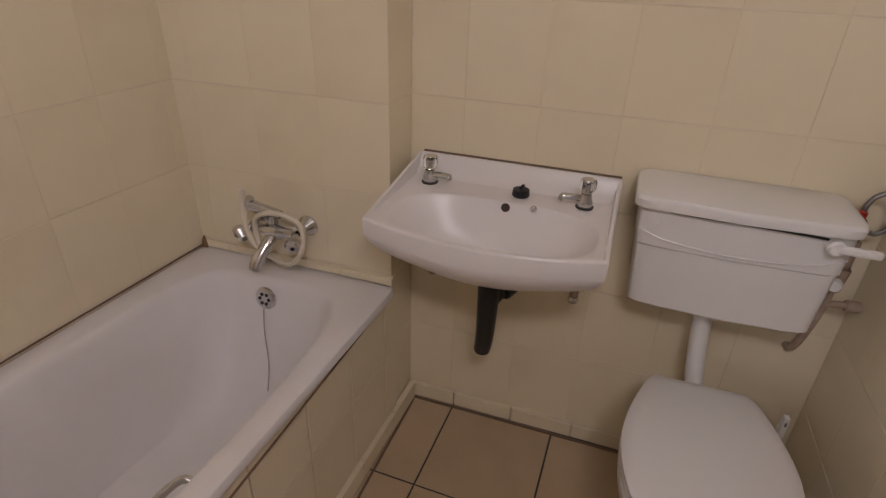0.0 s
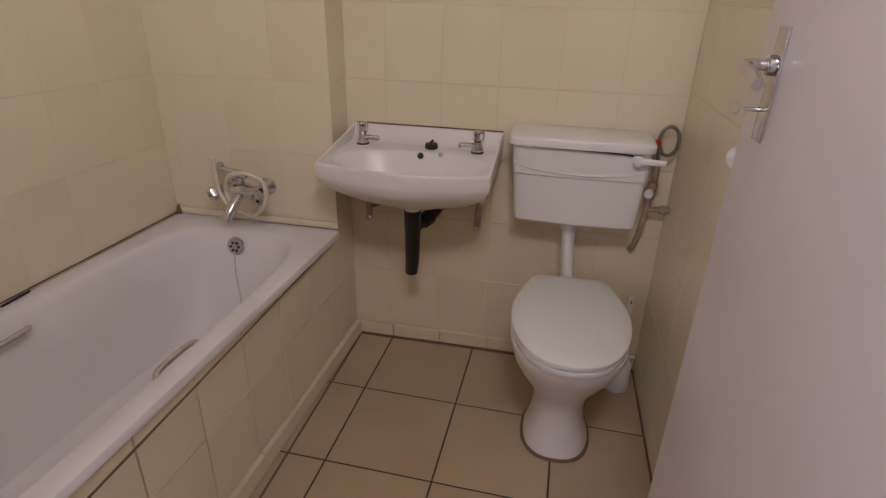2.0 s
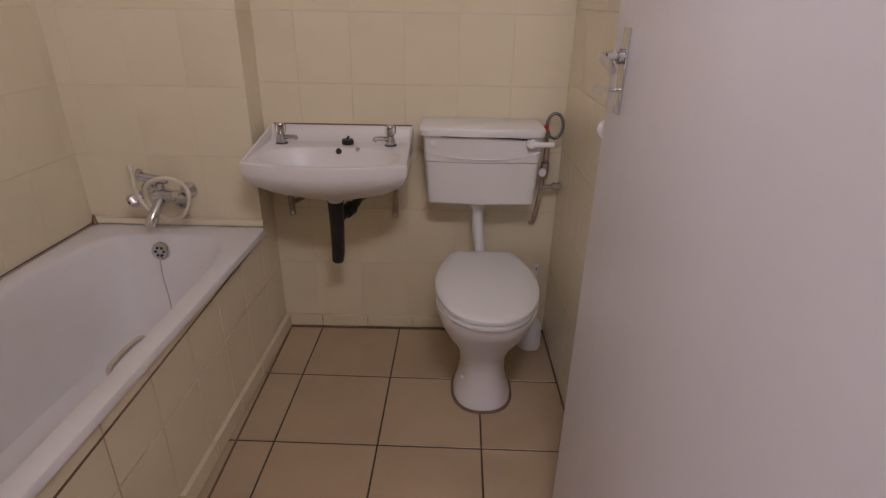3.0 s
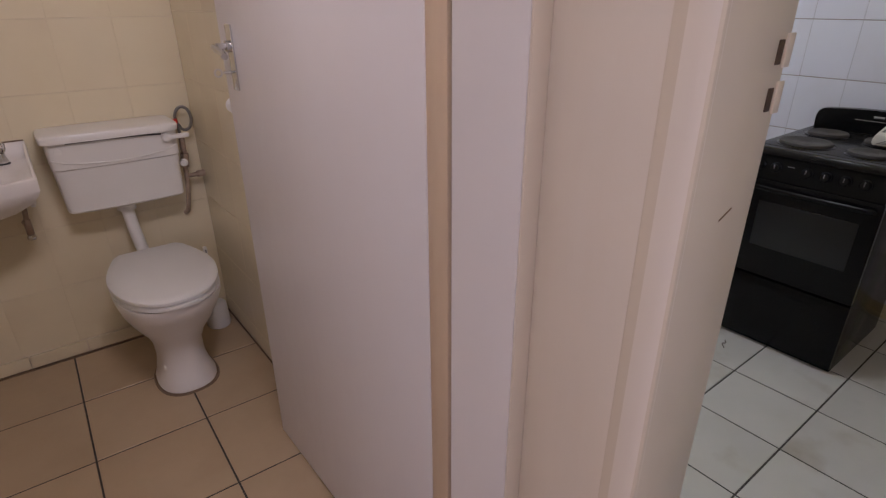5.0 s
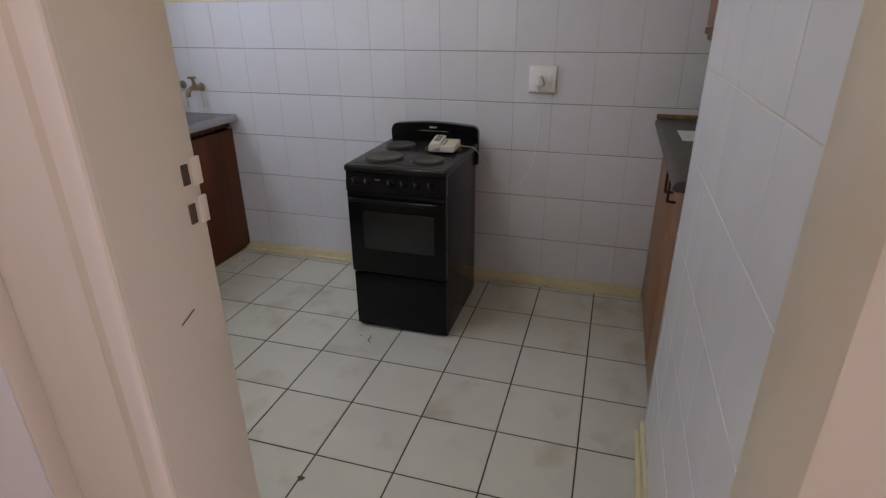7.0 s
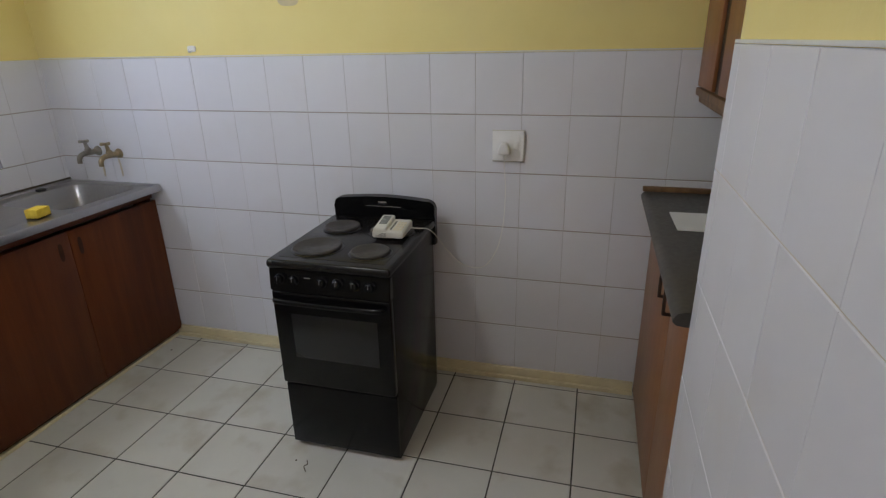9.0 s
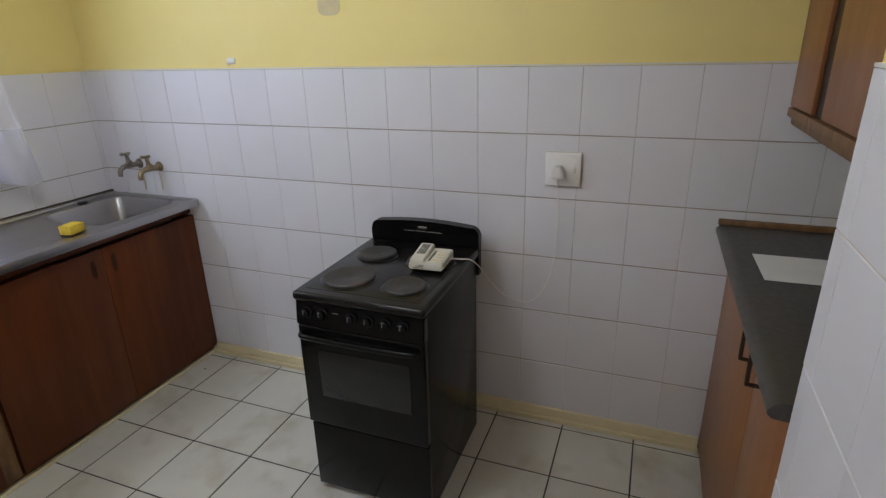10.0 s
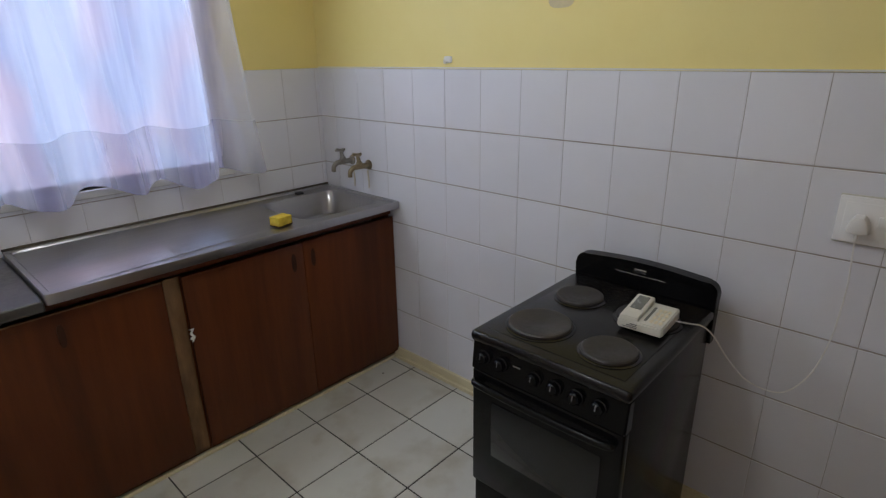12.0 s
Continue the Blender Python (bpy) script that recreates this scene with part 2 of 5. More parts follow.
HOSE_CREAM = material("cream_shower_hose", (0.74, 0.66, 0.52), 0.35, scale=20)
HANDLE_DARK = material("dark_bronze_handle", (0.06, 0.04, 0.03), 0.4, 0.7, scale=20)
PULL_BROWN = material("dark_brown_pull", (0.035, 0.012, 0.006), 0.5, second=(0.05, 0.018, 0.008), scale=20, spec=0.2)
RUST_RUN = material("brown_water_stain", (0.62, 0.55, 0.44), 0.5, second=(0.46, 0.38, 0.27), scale=30)
DUST = material("crumbly_dirt", (0.10, 0.08, 0.05), 0.9, scale=40)
PATCH = material("grey_filler", (0.72, 0.60, 0.33), 0.8, second=(0.60, 0.50, 0.31), scale=26)
LEAD = material("grey_display", (0.22, 0.22, 0.21), 0.25, scale=5)
MOULD = material("blackened_sealant", (0.06, 0.05, 0.04), 0.7, second=(0.14, 0.11, 0.08), scale=14)
PIPE_BROWN = material("stained_painted_pipe", (0.46, 0.36, 0.28), 0.5, second=(0.30, 0.20, 0.14), scale=25, bump=0.1)
GROUND = material("pale_dry_ground", (0.34, 0.29, 0.22), 0.9, scale=2)
WINDOW_PAINT = material("white_window_paint", (0.78, 0.77, 0.74), 0.4, scale=6)
DAYLIGHT = outdoors_material("bright_outdoor_distance", OUTDOORS)
GLASS = glass_material("window_glass")
CRYSTAL = glass_material("clear_acrylic", (0.93, 0.93, 0.93), 0.03)
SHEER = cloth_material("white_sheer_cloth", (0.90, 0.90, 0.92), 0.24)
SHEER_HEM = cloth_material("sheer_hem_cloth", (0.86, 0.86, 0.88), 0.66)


# ---- mesh helpers ----
def finish(name, bm, mat, parent=None, label="", smooth=True):
    bmesh.ops.recalc_face_normals(bm, faces=bm.faces)
    me = bpy.data.meshes.new(name)
    bm.to_mesh(me)
    bm.free()
    me.materials.append(mat)
    if smooth:
        for p in me.polygons:
            p.use_smooth = True
        me.set_sharp_from_angle(angle=radians(38))
    ob = new(name, me)
    if parent is not None:
        ob.parent = parent
        ob.matrix_parent_inverse = parent.matrix_world.inverted()
    if label:
        ob["label"] = label
    return ob


def part(name, bm, mat, parent, label=""):
    return finish(name, bm, mat, parent, label)


def thing(name, label, category, place=(0, 0, 0), group="", kind=""):
    ob = new(name)
    ob.empty_display_size = 0.05
    ob.matrix_world = Matrix.Translation(place)
    bpy.context.view_layer.update()
    return tagged(ob, label, category, group, kind)


def single(name, bm, mat, label, category="", group="", kind=""):
    return tagged(finish(name, bm, mat), label, category, group, kind)


def box(x0, y0, z0, x1, y1, z1, bevel=0.0, seg=2, bm=None):
    bm2 = bmesh.new()
    vs = [bm2.verts.new(p) for p in ((x0, y0, z0), (x1, y0, z0), (x1, y1, z0), (x0, y1, z0), (x0, y0, z1), (x1, y0, z1), (x1, y1, z1), (x0, y1, z1))]
    for f in ((0, 3, 2, 1), (4, 5, 6, 7), (0, 1, 5, 4), (1, 2, 6, 5), (2, 3, 7, 6), (3, 0, 4, 7)):
        bm2.faces.new([vs[i] for i in f])
    if bevel:
        bmesh.ops.bevel(bm2, geom=bm2.edges[:], offset=bevel, segments=seg, affect="EDGES", profile=0.5)
    if bm is None:
        return bm2
    return merge(bm, bm2)


def merge(bm, other):
    me = bpy.data.meshes.new("tmp")
    other.to_mesh(me)
    other.free()
    bm.from_mesh(me)
    bpy.data.meshes.remove(me)
    return bm


def moved(bm, m):
    bmesh.ops.transform(bm, matrix=m, verts=bm.verts)
    return bm


def loft(rings, caps=(True, True), closed=True):
    """A skin over rings of equally many points."""
    bm = bmesh.new()
    vv = [[bm.verts.new(p) for p in r] for r in rings]
    n = len(rings[0])
    for a, b in zip(vv, vv[1:]):
        for k in range(n if closed else n - 1):
            j = (k + 1) % n
            bm.faces.new((a[k], a[j], b[j], b[k]))
    if caps[0]:
        bm.faces.new(vv[0])
    if caps[1]:
        bm.faces.new(vv[-1])
    return bm


def lathe(profile, n=24, m=None, caps=(True, True)):
    bm = loft([[(r * math.cos(2 * math.pi * k / n), r * math.sin(2 * math.pi * k / n), z) for k in range(n)] for r, z in profile], caps)
    return moved(bm, m) if m else bm


def smooth_path(points, steps=8):
    """Catmull-Rom through the points."""
    p = [Vector(q) for q in points]
    p = [p[0] * 2 - p[1]] + p + [p[-1] * 2 - p[-2]]
    out = []
    for i in range(1, len(p) - 2):
        for s in range(steps):
            t = s / steps
            a, b, c, d = p[i - 1], p[i], p[i + 1], p[i + 2]
            out.append(0.5 * ((2 * b) + (c - a) * t + (2 * a - 5 * b + 4 * c - d) * t * t + (3 * b - a - 3 * c + d) * t ** 3))
    out.append(p[-2])
    return out


def tube(points, radius, n=10, steps=8, smooth=True):
    path = smooth_path(points, steps) if smooth else [Vector(q) for q in points]
    rings = []
    up = Vector((0.13, 0.21, 0.97))
    for i, q in enumerate(path):
        d = (path[min(i + 1, len(path) - 1)] - path[max(i - 1, 0)]).normalized()
        side = d.cross(up)
        side = side.normalized() if side.length > 1e-4 else Vector((1, 0, 0))
        up = side.cross(d).normalized()
        r = radius(i / (len(path) - 1)) if callable(radius) else radius
        rings.append([q + r * (math.cos(2 * math.pi * k / n) * side + math.sin(2 * math.pi * k / n) * up) for k in range(n)])
    return loft(rings)


def super_ring(cx, cy, z, ax, ay, power=4.0, n=48):
    out = []
    for k in range(n):
        a = 2 * math.pi * k / n
        c, s = math.cos(a), math.sin(a)
        out.append((cx + ax * math.copysign(abs(c) ** (2 / power), c), cy + ay * math.copysign(abs(s) ** (2 / power), s), z))
    return out


def axis_to(direction):
    return Vector(direction).to_track_quat("Z", "Y").to_matrix().to_4x4()


def rod(a, b, r, n=14, bevel=0.0):
    a, b = Vector(a), Vector(b)
    h = (b - a).length
    prof = [(r, 0), (r, h)] if not bevel else [(r - bevel, 0), (r, bevel), (r, h - bevel), (r - bevel, h)]
    return lathe(prof, n, Matrix.Translation(a) @ axis_to(b - a))


# ---- large structure ----
def wall(name, x0, y0, z0, x1, y1, z1, mat, label):
    return single(name, box(x0, y0, z0, x1, y1, z1), mat, label, "wall", kind="structure")


TOP = 2.45
STOVE_X, WINDOW_Y, PART_Y = 3.587, 2.517, -0.53
BACK_Y, STEP_Y, LEFT_X, RIGHT_X = 2.385, 2.235, -0.665, 1.165
JAMB_X0, JAMB_X1 = 1.02, 1.144

floor = single("floor", box(-1.4, -1.45, -0.12, 3.75, 2.75, -0.0022), GROUT_GREY, "dark grout bed under beige and pale floor tiles", "floor", kind="structure")
ceiling = single("ceiling", box(-1.4, -1.45, TOP, 3.75, 2.75, TOP + 0.1), WHITE_PAINT, "plain white painted ceiling", "ceiling", kind="structure")

# kitchen walls (faces lie 10 mm behind the glazed tiles)
wall_stove = wall("wall_stove", STOVE_X + 0.01, -1.3, -0.1, STOVE_X + 0.15, 2.75, TOP, YELLOW, "yellow painted kitchen wall with white tiles below")
WIN = (1.75, 3.045, 1.085, 2.10)
bm = box(JAMB_X1 - 0.1, WINDOW_Y + 0.01, -0.1, WIN[0], WINDOW_Y + 0.2, TOP)
box(WIN[1], WINDOW_Y + 0.01, -0.1, STOVE_X + 0.01, WINDOW_Y + 0.2, TOP, bm=bm)
box(WIN[0], WINDOW_Y + 0.01, -0.1, WIN[1], WINDOW_Y + 0.2, WIN[2], bm=bm)
box(WIN[0], WINDOW_Y + 0.01, WIN[3], WIN[1], WINDOW_Y + 0.2, TOP, bm=bm)
wall_window = single("wall_window", bm, YELLOW, "yellow painted kitchen wall with window and white tiles", "wall", kind="structure")
wall_partition = wall("wall_partition", JAMB_X1, PART_Y - 0.11, -0.1, 2.462, PART_Y - 0.01, TOP, YELLOW, "yellow partition wall with white tiles beside the doorway")
wall_return = wall("wall_return", 2.352, -1.16, -0.1, 2.462, PART_Y - 0.112, TOP, YELLOW, "plain yellow return wall beside the worktop recess")
wall_recess = wall("wall_recess", 2.464, -1.16, -0.1, STOVE_X + 0.008, -1.06, TOP, YELLOW, "plain yellow wall behind the worktop")
bm = box(JAMB_X0 + 0.052, 0.1585, -0.1, JAMB_X1 - 0.012, 0.3155, TOP)
box(JAMB_X0 + 0.015, 0.112, 2.12, JAMB_X1 - 0.015, 0.158, TOP, bm=bm)
box(JAMB_X0 + 0.015, -0.62, 2.12, JAMB_X1 - 0.015, 0.11, TOP, bm=bm)
box(JAMB_X0 + 0.015, -1.45, -0.1, JAMB_X1 - 0.015, -0.621, TOP, bm=bm)
wall_hall_east = single("wall_hall_east", bm, PLASTER, "cream painted wall with the kitchen doorway", "wall", kind="structure")
wall_right = wall("wall_right", RIGHT_X + 0.012, 0.31, -0.1, RIGHT_X + 0.12, 2.5, TOP, PLASTER, "cream tiled wall between bathroom and kitchen")

# bathroom walls
wall_back = wall("wall_back", -0.002, BACK_Y + 0.01, -0.1, RIGHT_X + 0.01, BACK_Y + 0.14, TOP, PLASTER, "cream tiled bathroom wall behind basin and cistern")
wall_step = wall("wall_step", LEFT_X - 0.02, STEP_Y + 0.01, -0.1, -0.012, BACK_Y + 0.14, TOP, PLASTER, "cream tiled boxed-out wall at the end of the bath")
bm = box(LEFT_X - 0.15, 0.3, -0.1, LEFT_X - 0.01, STEP_Y + 0.01, TOP)
wall_left = single("wall_left", bm, PLASTER, "cream tiled bathroom wall along the bath", "wall", kind="structure")
bm = box(LEFT_X - 0.012, 0.312, -0.1, 0.16, 0.44, TOP)
# Unseen opening above the door, added for the bathroom fill lamp.
box(0.16, 0.312, 2.08, 1.16, 0.44, 2.10, bm=bm)
box(0.16, 0.312, 2.42, 1.16, 0.44, TOP, bm=bm)
box(1.0755, 0.317, -0.1, 1.16, 0.44, 2.42, bm=bm)
wall_bathroom_front = single("wall_bathroom_front", bm, PLASTER, "cream painted wall with the bathroom doorway", "wall", kind="structure")

# hall walls
wall_hall_west = wall("wall_hall_west", -1.4, -1.45, -0.1, -1.2, 0.44, TOP, PLASTER, "plain cream hall wall")
bm = box(-1.2, -1.45, -0.1, -1.05, -1.35, TOP)
box(-0.15, -1.45, -0.1, JAMB_X0 + 0.01, -1.35, TOP, bm=bm)
box(-1.05, -1.45, -0.1, -0.15, -1.35, 0.9, bm=bm)
box(-1.05, -1.45, 2.1, -0.15, -1.35, TOP, bm=bm)
wall_hall_south = single("wall_hall_south", bm, PLASTER, "plain cream hall wall with an unseen opening added for light", "wall", kind="structure")
wall_hall_north = wall("wall_hall_north", -1.2, 0.31, -0.1, LEFT_X - 0.16, 0.44, TOP, PLASTER, "plain cream hall wall")

# outside
ground = single("ground", box(-60, -60, -0.6, 60, 60, -0.5), GROUND, "pale dry ground outside", "ground", kind="structure")
backdrop = single("backdrop", box(-4, 6.0, -0.5, 9, 6.1, 6.0), DAYLIGHT, "bright pale sky and pink brick distance outside the window", "backdrop", kind="structure")


# ---- door frames and door ----
def door_frame(name, label, boxes, category="door frame"):
    bm = bmesh.new()
    for b in boxes:
        box(*b, bevel=0.004, bm=bm)
    return single(name, bm, FRAME_PAINT, label, category, kind="structure")


bath_frame = door_frame("door_frame_bathroom", "cream gloss pressed steel bathroom door frame", [
    (1.028, 0.316, 0, 1.0745, 0.452, 2.06), (1.076, 0.4525, 0, 1.10, 0.472, 2.06),
    (0.162, 0.296, 0, 0.208, 0.452, 2.06), (0.208, 0.296, 2.03, 1.028, 0.452, 2.078)])
kitchen_frame = door_frame("door_frame_kitchen", "cream gloss pressed steel kitchen door frame with strike holes", [
    (JAMB_X0, 0.112, 0, JAMB_X1, 0.158, 2.10), 
    (JAMB_X0, -0.62, 0, JAMB_X1, -0.437, 2.10), (JAMB_X0, -0.436, 2.06, JAMB_X1, 0.111, 2.118)])
CASING = [(1.0715, 0.3152), (1.056, 0.3152), (1.047, 0.298), (1.039, 0.268), (1.031, 0.225), (1.0245, 0.185), (1.0205, 0.150), (1.0188, 0.128), (1.0192, 0.118), (1.0215, 0.1132), (1.0245, 0.1118), (1.032, 0.122), (1.0715, 0.1588)]
door_casing = single("trim", loft([[(x, y, z) for x, y in CASING] for z in (0.0, 2.11)]), CASING_PAINT, "cream gloss casing joining the two door frames", "door casing", kind="structure")
# Paler plate puts the cool window light on this jamb into colour.
part("jamb_face", box(1.0262, 0.319, 0.004, 1.0276, 0.449, 2.03), DOOR_PAINT, bath_frame, "off-white plate for the window light on the door jamb")
part("scuff_mark", moved(box(-0.011, -0.0005, -0.0008, 0.011, 0.0, 0.0008), Matrix.Translation((1.089, 0.1118, 1.184)) @ pose(0, 0, 0, 0, -22, 0)), WOOD_RAW, kitchen_frame, "short dark scuff in the paint")
# Dark insets carry the shade of the strike holes in their colour.
for z in (1.317, 1.276):
    h = part("strike_hole", box(1.120, 0.1105, z, 1.129, 0.1125, z + 0.021, 0.0005), HOLE_SHADE, kitchen_frame, "dark inset for the shade in a strike hole")
    part("strike_lip", box(1.134, 0.1095, z - 0.003, 1.146, 0.1125, z + 0.026, 0.001), FRAME_PAINT, kitchen_frame, "painted strike lip")

DOOR_X, DOOR_Y0, DOOR_Y1 = 1.052, 0.493, 1.405
door = thing("door", "off-white painted flush bathroom door standing open", "door", (DOOR_X, DOOR_Y0, 0))
leaf = part("leaf", box(DOOR_X, DOOR_Y0 + 0.05, 0.012, DOOR_X + 0.042, DOOR_Y1, 2.02, 0.003), DOOR_PAINT, door)
part("edge_lipping", box(DOOR_X + 0.001, DOOR_Y0, 0.012, DOOR_X + 0.041, DOOR_Y0 + 0.0495, 2.02, 0.003), LIPPING, door, "tan painted timber edge of the door")
# Dark strip coloured as the shade in the hinge gap.
part("gap_backing", box(1.060, 0.4535, 0.012, 1.0745, DOOR_Y0 - 0.0015, 2.02), HOLE_SHADE, door, "dark brown strip for the shaded gap at the hinge side")
py = 1.325
part("handle_plate", box(DOOR_X - 0.005, py - 0.018, 1.168, DOOR_X - 0.0005, py + 0.018, 1.322, 0.0015), CHROME, door, "chrome handle plate")
part("lever", tube([(DOOR_X - 0.004, py, 1.272), (DOOR_X - 0.036, py, 1.272), (DOOR_X - 0.047, py - 0.015, 1.271), (DOOR_X - 0.046, py - 0.055, 1.264), (DOOR_X - 0.048, py - 0.085, 1.256)], 0.008), CHROME, door, "curved chrome lever handle")
part("lever_boss", rod((DOOR_X - 0.004, py, 1.272), (DOOR_X - 0.016, py, 1.272), 0.014, bevel=0.002), CHROME, door)
part("key", merge(rod((DOOR_X - 0.003, py, 1.212), (DOOR_X - 0.03, py, 1.212), 0.003), moved(lathe([(0.007, -0.001), (0.0105, -0.001), (0.0105, 0.001), (0.007, 0.001)], 16, caps=(False, False)), Matrix.Translation((DOOR_X - 0.042, py, 1.212)) @ pose(0, 0, 0, 90, 0, 0))), CHROME, door, "key left in the lock")
part("hook_knob", lathe([(0.022, 0), (0.022, 0.01), (0.012, 0.02), (0.012, 0.035), (0.022, 0.05), (0.02, 0.06)], 18, Matrix.Translation((DOOR_X + 0.022, DOOR_Y1 - 0.012, 1.118)) @ axis_to((0, 1, -0.1))), PLASTIC, door, "white plastic knob on the door edge")
for z in (0.25, 1.75):
    part("hinge", rod((DOOR_X + 0.048, DOOR_Y0 - 0.008, z), (DOOR_X + 0.048, DOOR_Y0 - 0.008, z + 0.1), 0.007), BRASS, door, "small painted hinge")

door.matrix_world = Matrix.Translation((DOOR_X, DOOR_Y0, 0)) @ pose(0, 0, 0, 0, 0, 0.9)

# ---- kitchen window, curtain ----
window_1 = thing("window_1", "white painted kitchen window with clear panes", "window", (2.37, WINDOW_Y + 0.1, WIN[2]), kind="structure")
bm = bmesh.new()
fy0, fy1 = WINDOW_Y + 0.09, WINDOW_Y + 0.13
for b in ((WIN[0], fy0, WIN[2], WIN[0] + 0.035, fy1, WIN[3]), (WIN[1] - 0.035, fy0, WIN[2], WIN[1], fy1, WIN[3]), (WIN[0] + 0.035, fy0, WIN[2], WIN[1] - 0.035, fy1, WIN[2] + 0.02),
          (WIN[0] + 0.035, fy0, WIN[3] - 0.045, WIN[1] - 0.035, fy1, WIN[3])):
    box(*b, bevel=0.004, bm=bm)
part("window_frame", bm, WINDOW_PAINT, window_1)
part("window_sill", box(WIN[0], WINDOW_Y - 0.012, WIN[2] - 0.03, WIN[1], fy0, WIN[2], 0.004), WINDOW_PAINT, window_1, "white painted inner sill")
for a, b in ((WIN[0] + 0.035, WIN[1] - 0.035),):
    p = part("pane", box(a, fy0 + 0.015, WIN[2] + 0.02, b, fy0 + 0.02, WIN[3] - 0.045), GLASS, window_1, "clear glass pane")
    p.visible_shadow = False


def curtain(name, x0, x1, y, z0, z1, folds, depth, label, phase=0.0):
    bm = bmesh.new()
    nx, nz = folds * 14, 26
    rows = []
    for j in range(nz + 1):
        v = j / nz
        z = z0 + (z1 - z0) * v
        row = []
        for i in range(nx + 1):
            u = i / nx
            a = 2 * math.pi * folds * (u + 0.03 * math.sin(5 * u + phase)) + phase
            flare = 1.15 - 0.45 * (z - 1.1)
            dy = depth * flare * (math.sin(a) + 0.35 * math.sin(2.3 * a + 1.7 * z + phase))
            dz = (0.022 * math.sin(a + 0.6) + 0.012 * math.sin(0.37 * a + phase)) * (max(0.0, 1 - (z - z0) / 1.1)) ** 4
            x = x0 + (x1 - x0) * u + 0.018 * math.sin(a * 0.5 + 3 * z) + 0.05 * (1.6 - z)
            row.append(bm.verts.new((x, y + dy, z + dz)))
        rows.append(row)
    for a, b in zip(rows, rows[1:]):
        for i in range(nx):
            bm.faces.new((a[i], a[i + 1], b[i + 1], b[i]))
    return bm


cur = thing("curtain", "white sheer net curtain with stitched lower hem", "curtain", (2.4, WINDOW_Y - 0.04, 2.2))
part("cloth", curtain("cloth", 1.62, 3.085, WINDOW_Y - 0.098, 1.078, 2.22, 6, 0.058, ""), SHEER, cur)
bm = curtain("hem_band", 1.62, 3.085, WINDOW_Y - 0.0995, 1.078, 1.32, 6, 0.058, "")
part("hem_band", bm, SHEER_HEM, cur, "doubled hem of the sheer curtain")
part("curtain_rail", rod((1.58, WINDOW_Y - 0.05, 2.225), (3.22, WINDOW_Y - 0.05, 2.225), 0.01), PLASTIC, cur, "white curtain rail")


lamp = thing("ceiling_lamp", "white ceiling lampholder with a bare round bulb", "lamp", (2.3, 0.86, TOP))
part("ceiling_rose", lathe([(0.05, 0), (0.05, -0.012), (0.03, -0.022), (0.02, -0.03)], 24, Matrix.Translation((2.3, 0.86, TOP - 0.0005))), PLASTIC, lamp)
part("lampholder", lathe([(0.02, -0.03), (0.02, -0.055), (0.016, -0.06)], 20, Matrix.Translation((2.3, 0.86, TOP))), PLASTIC, lamp, "white plastic lampholder")


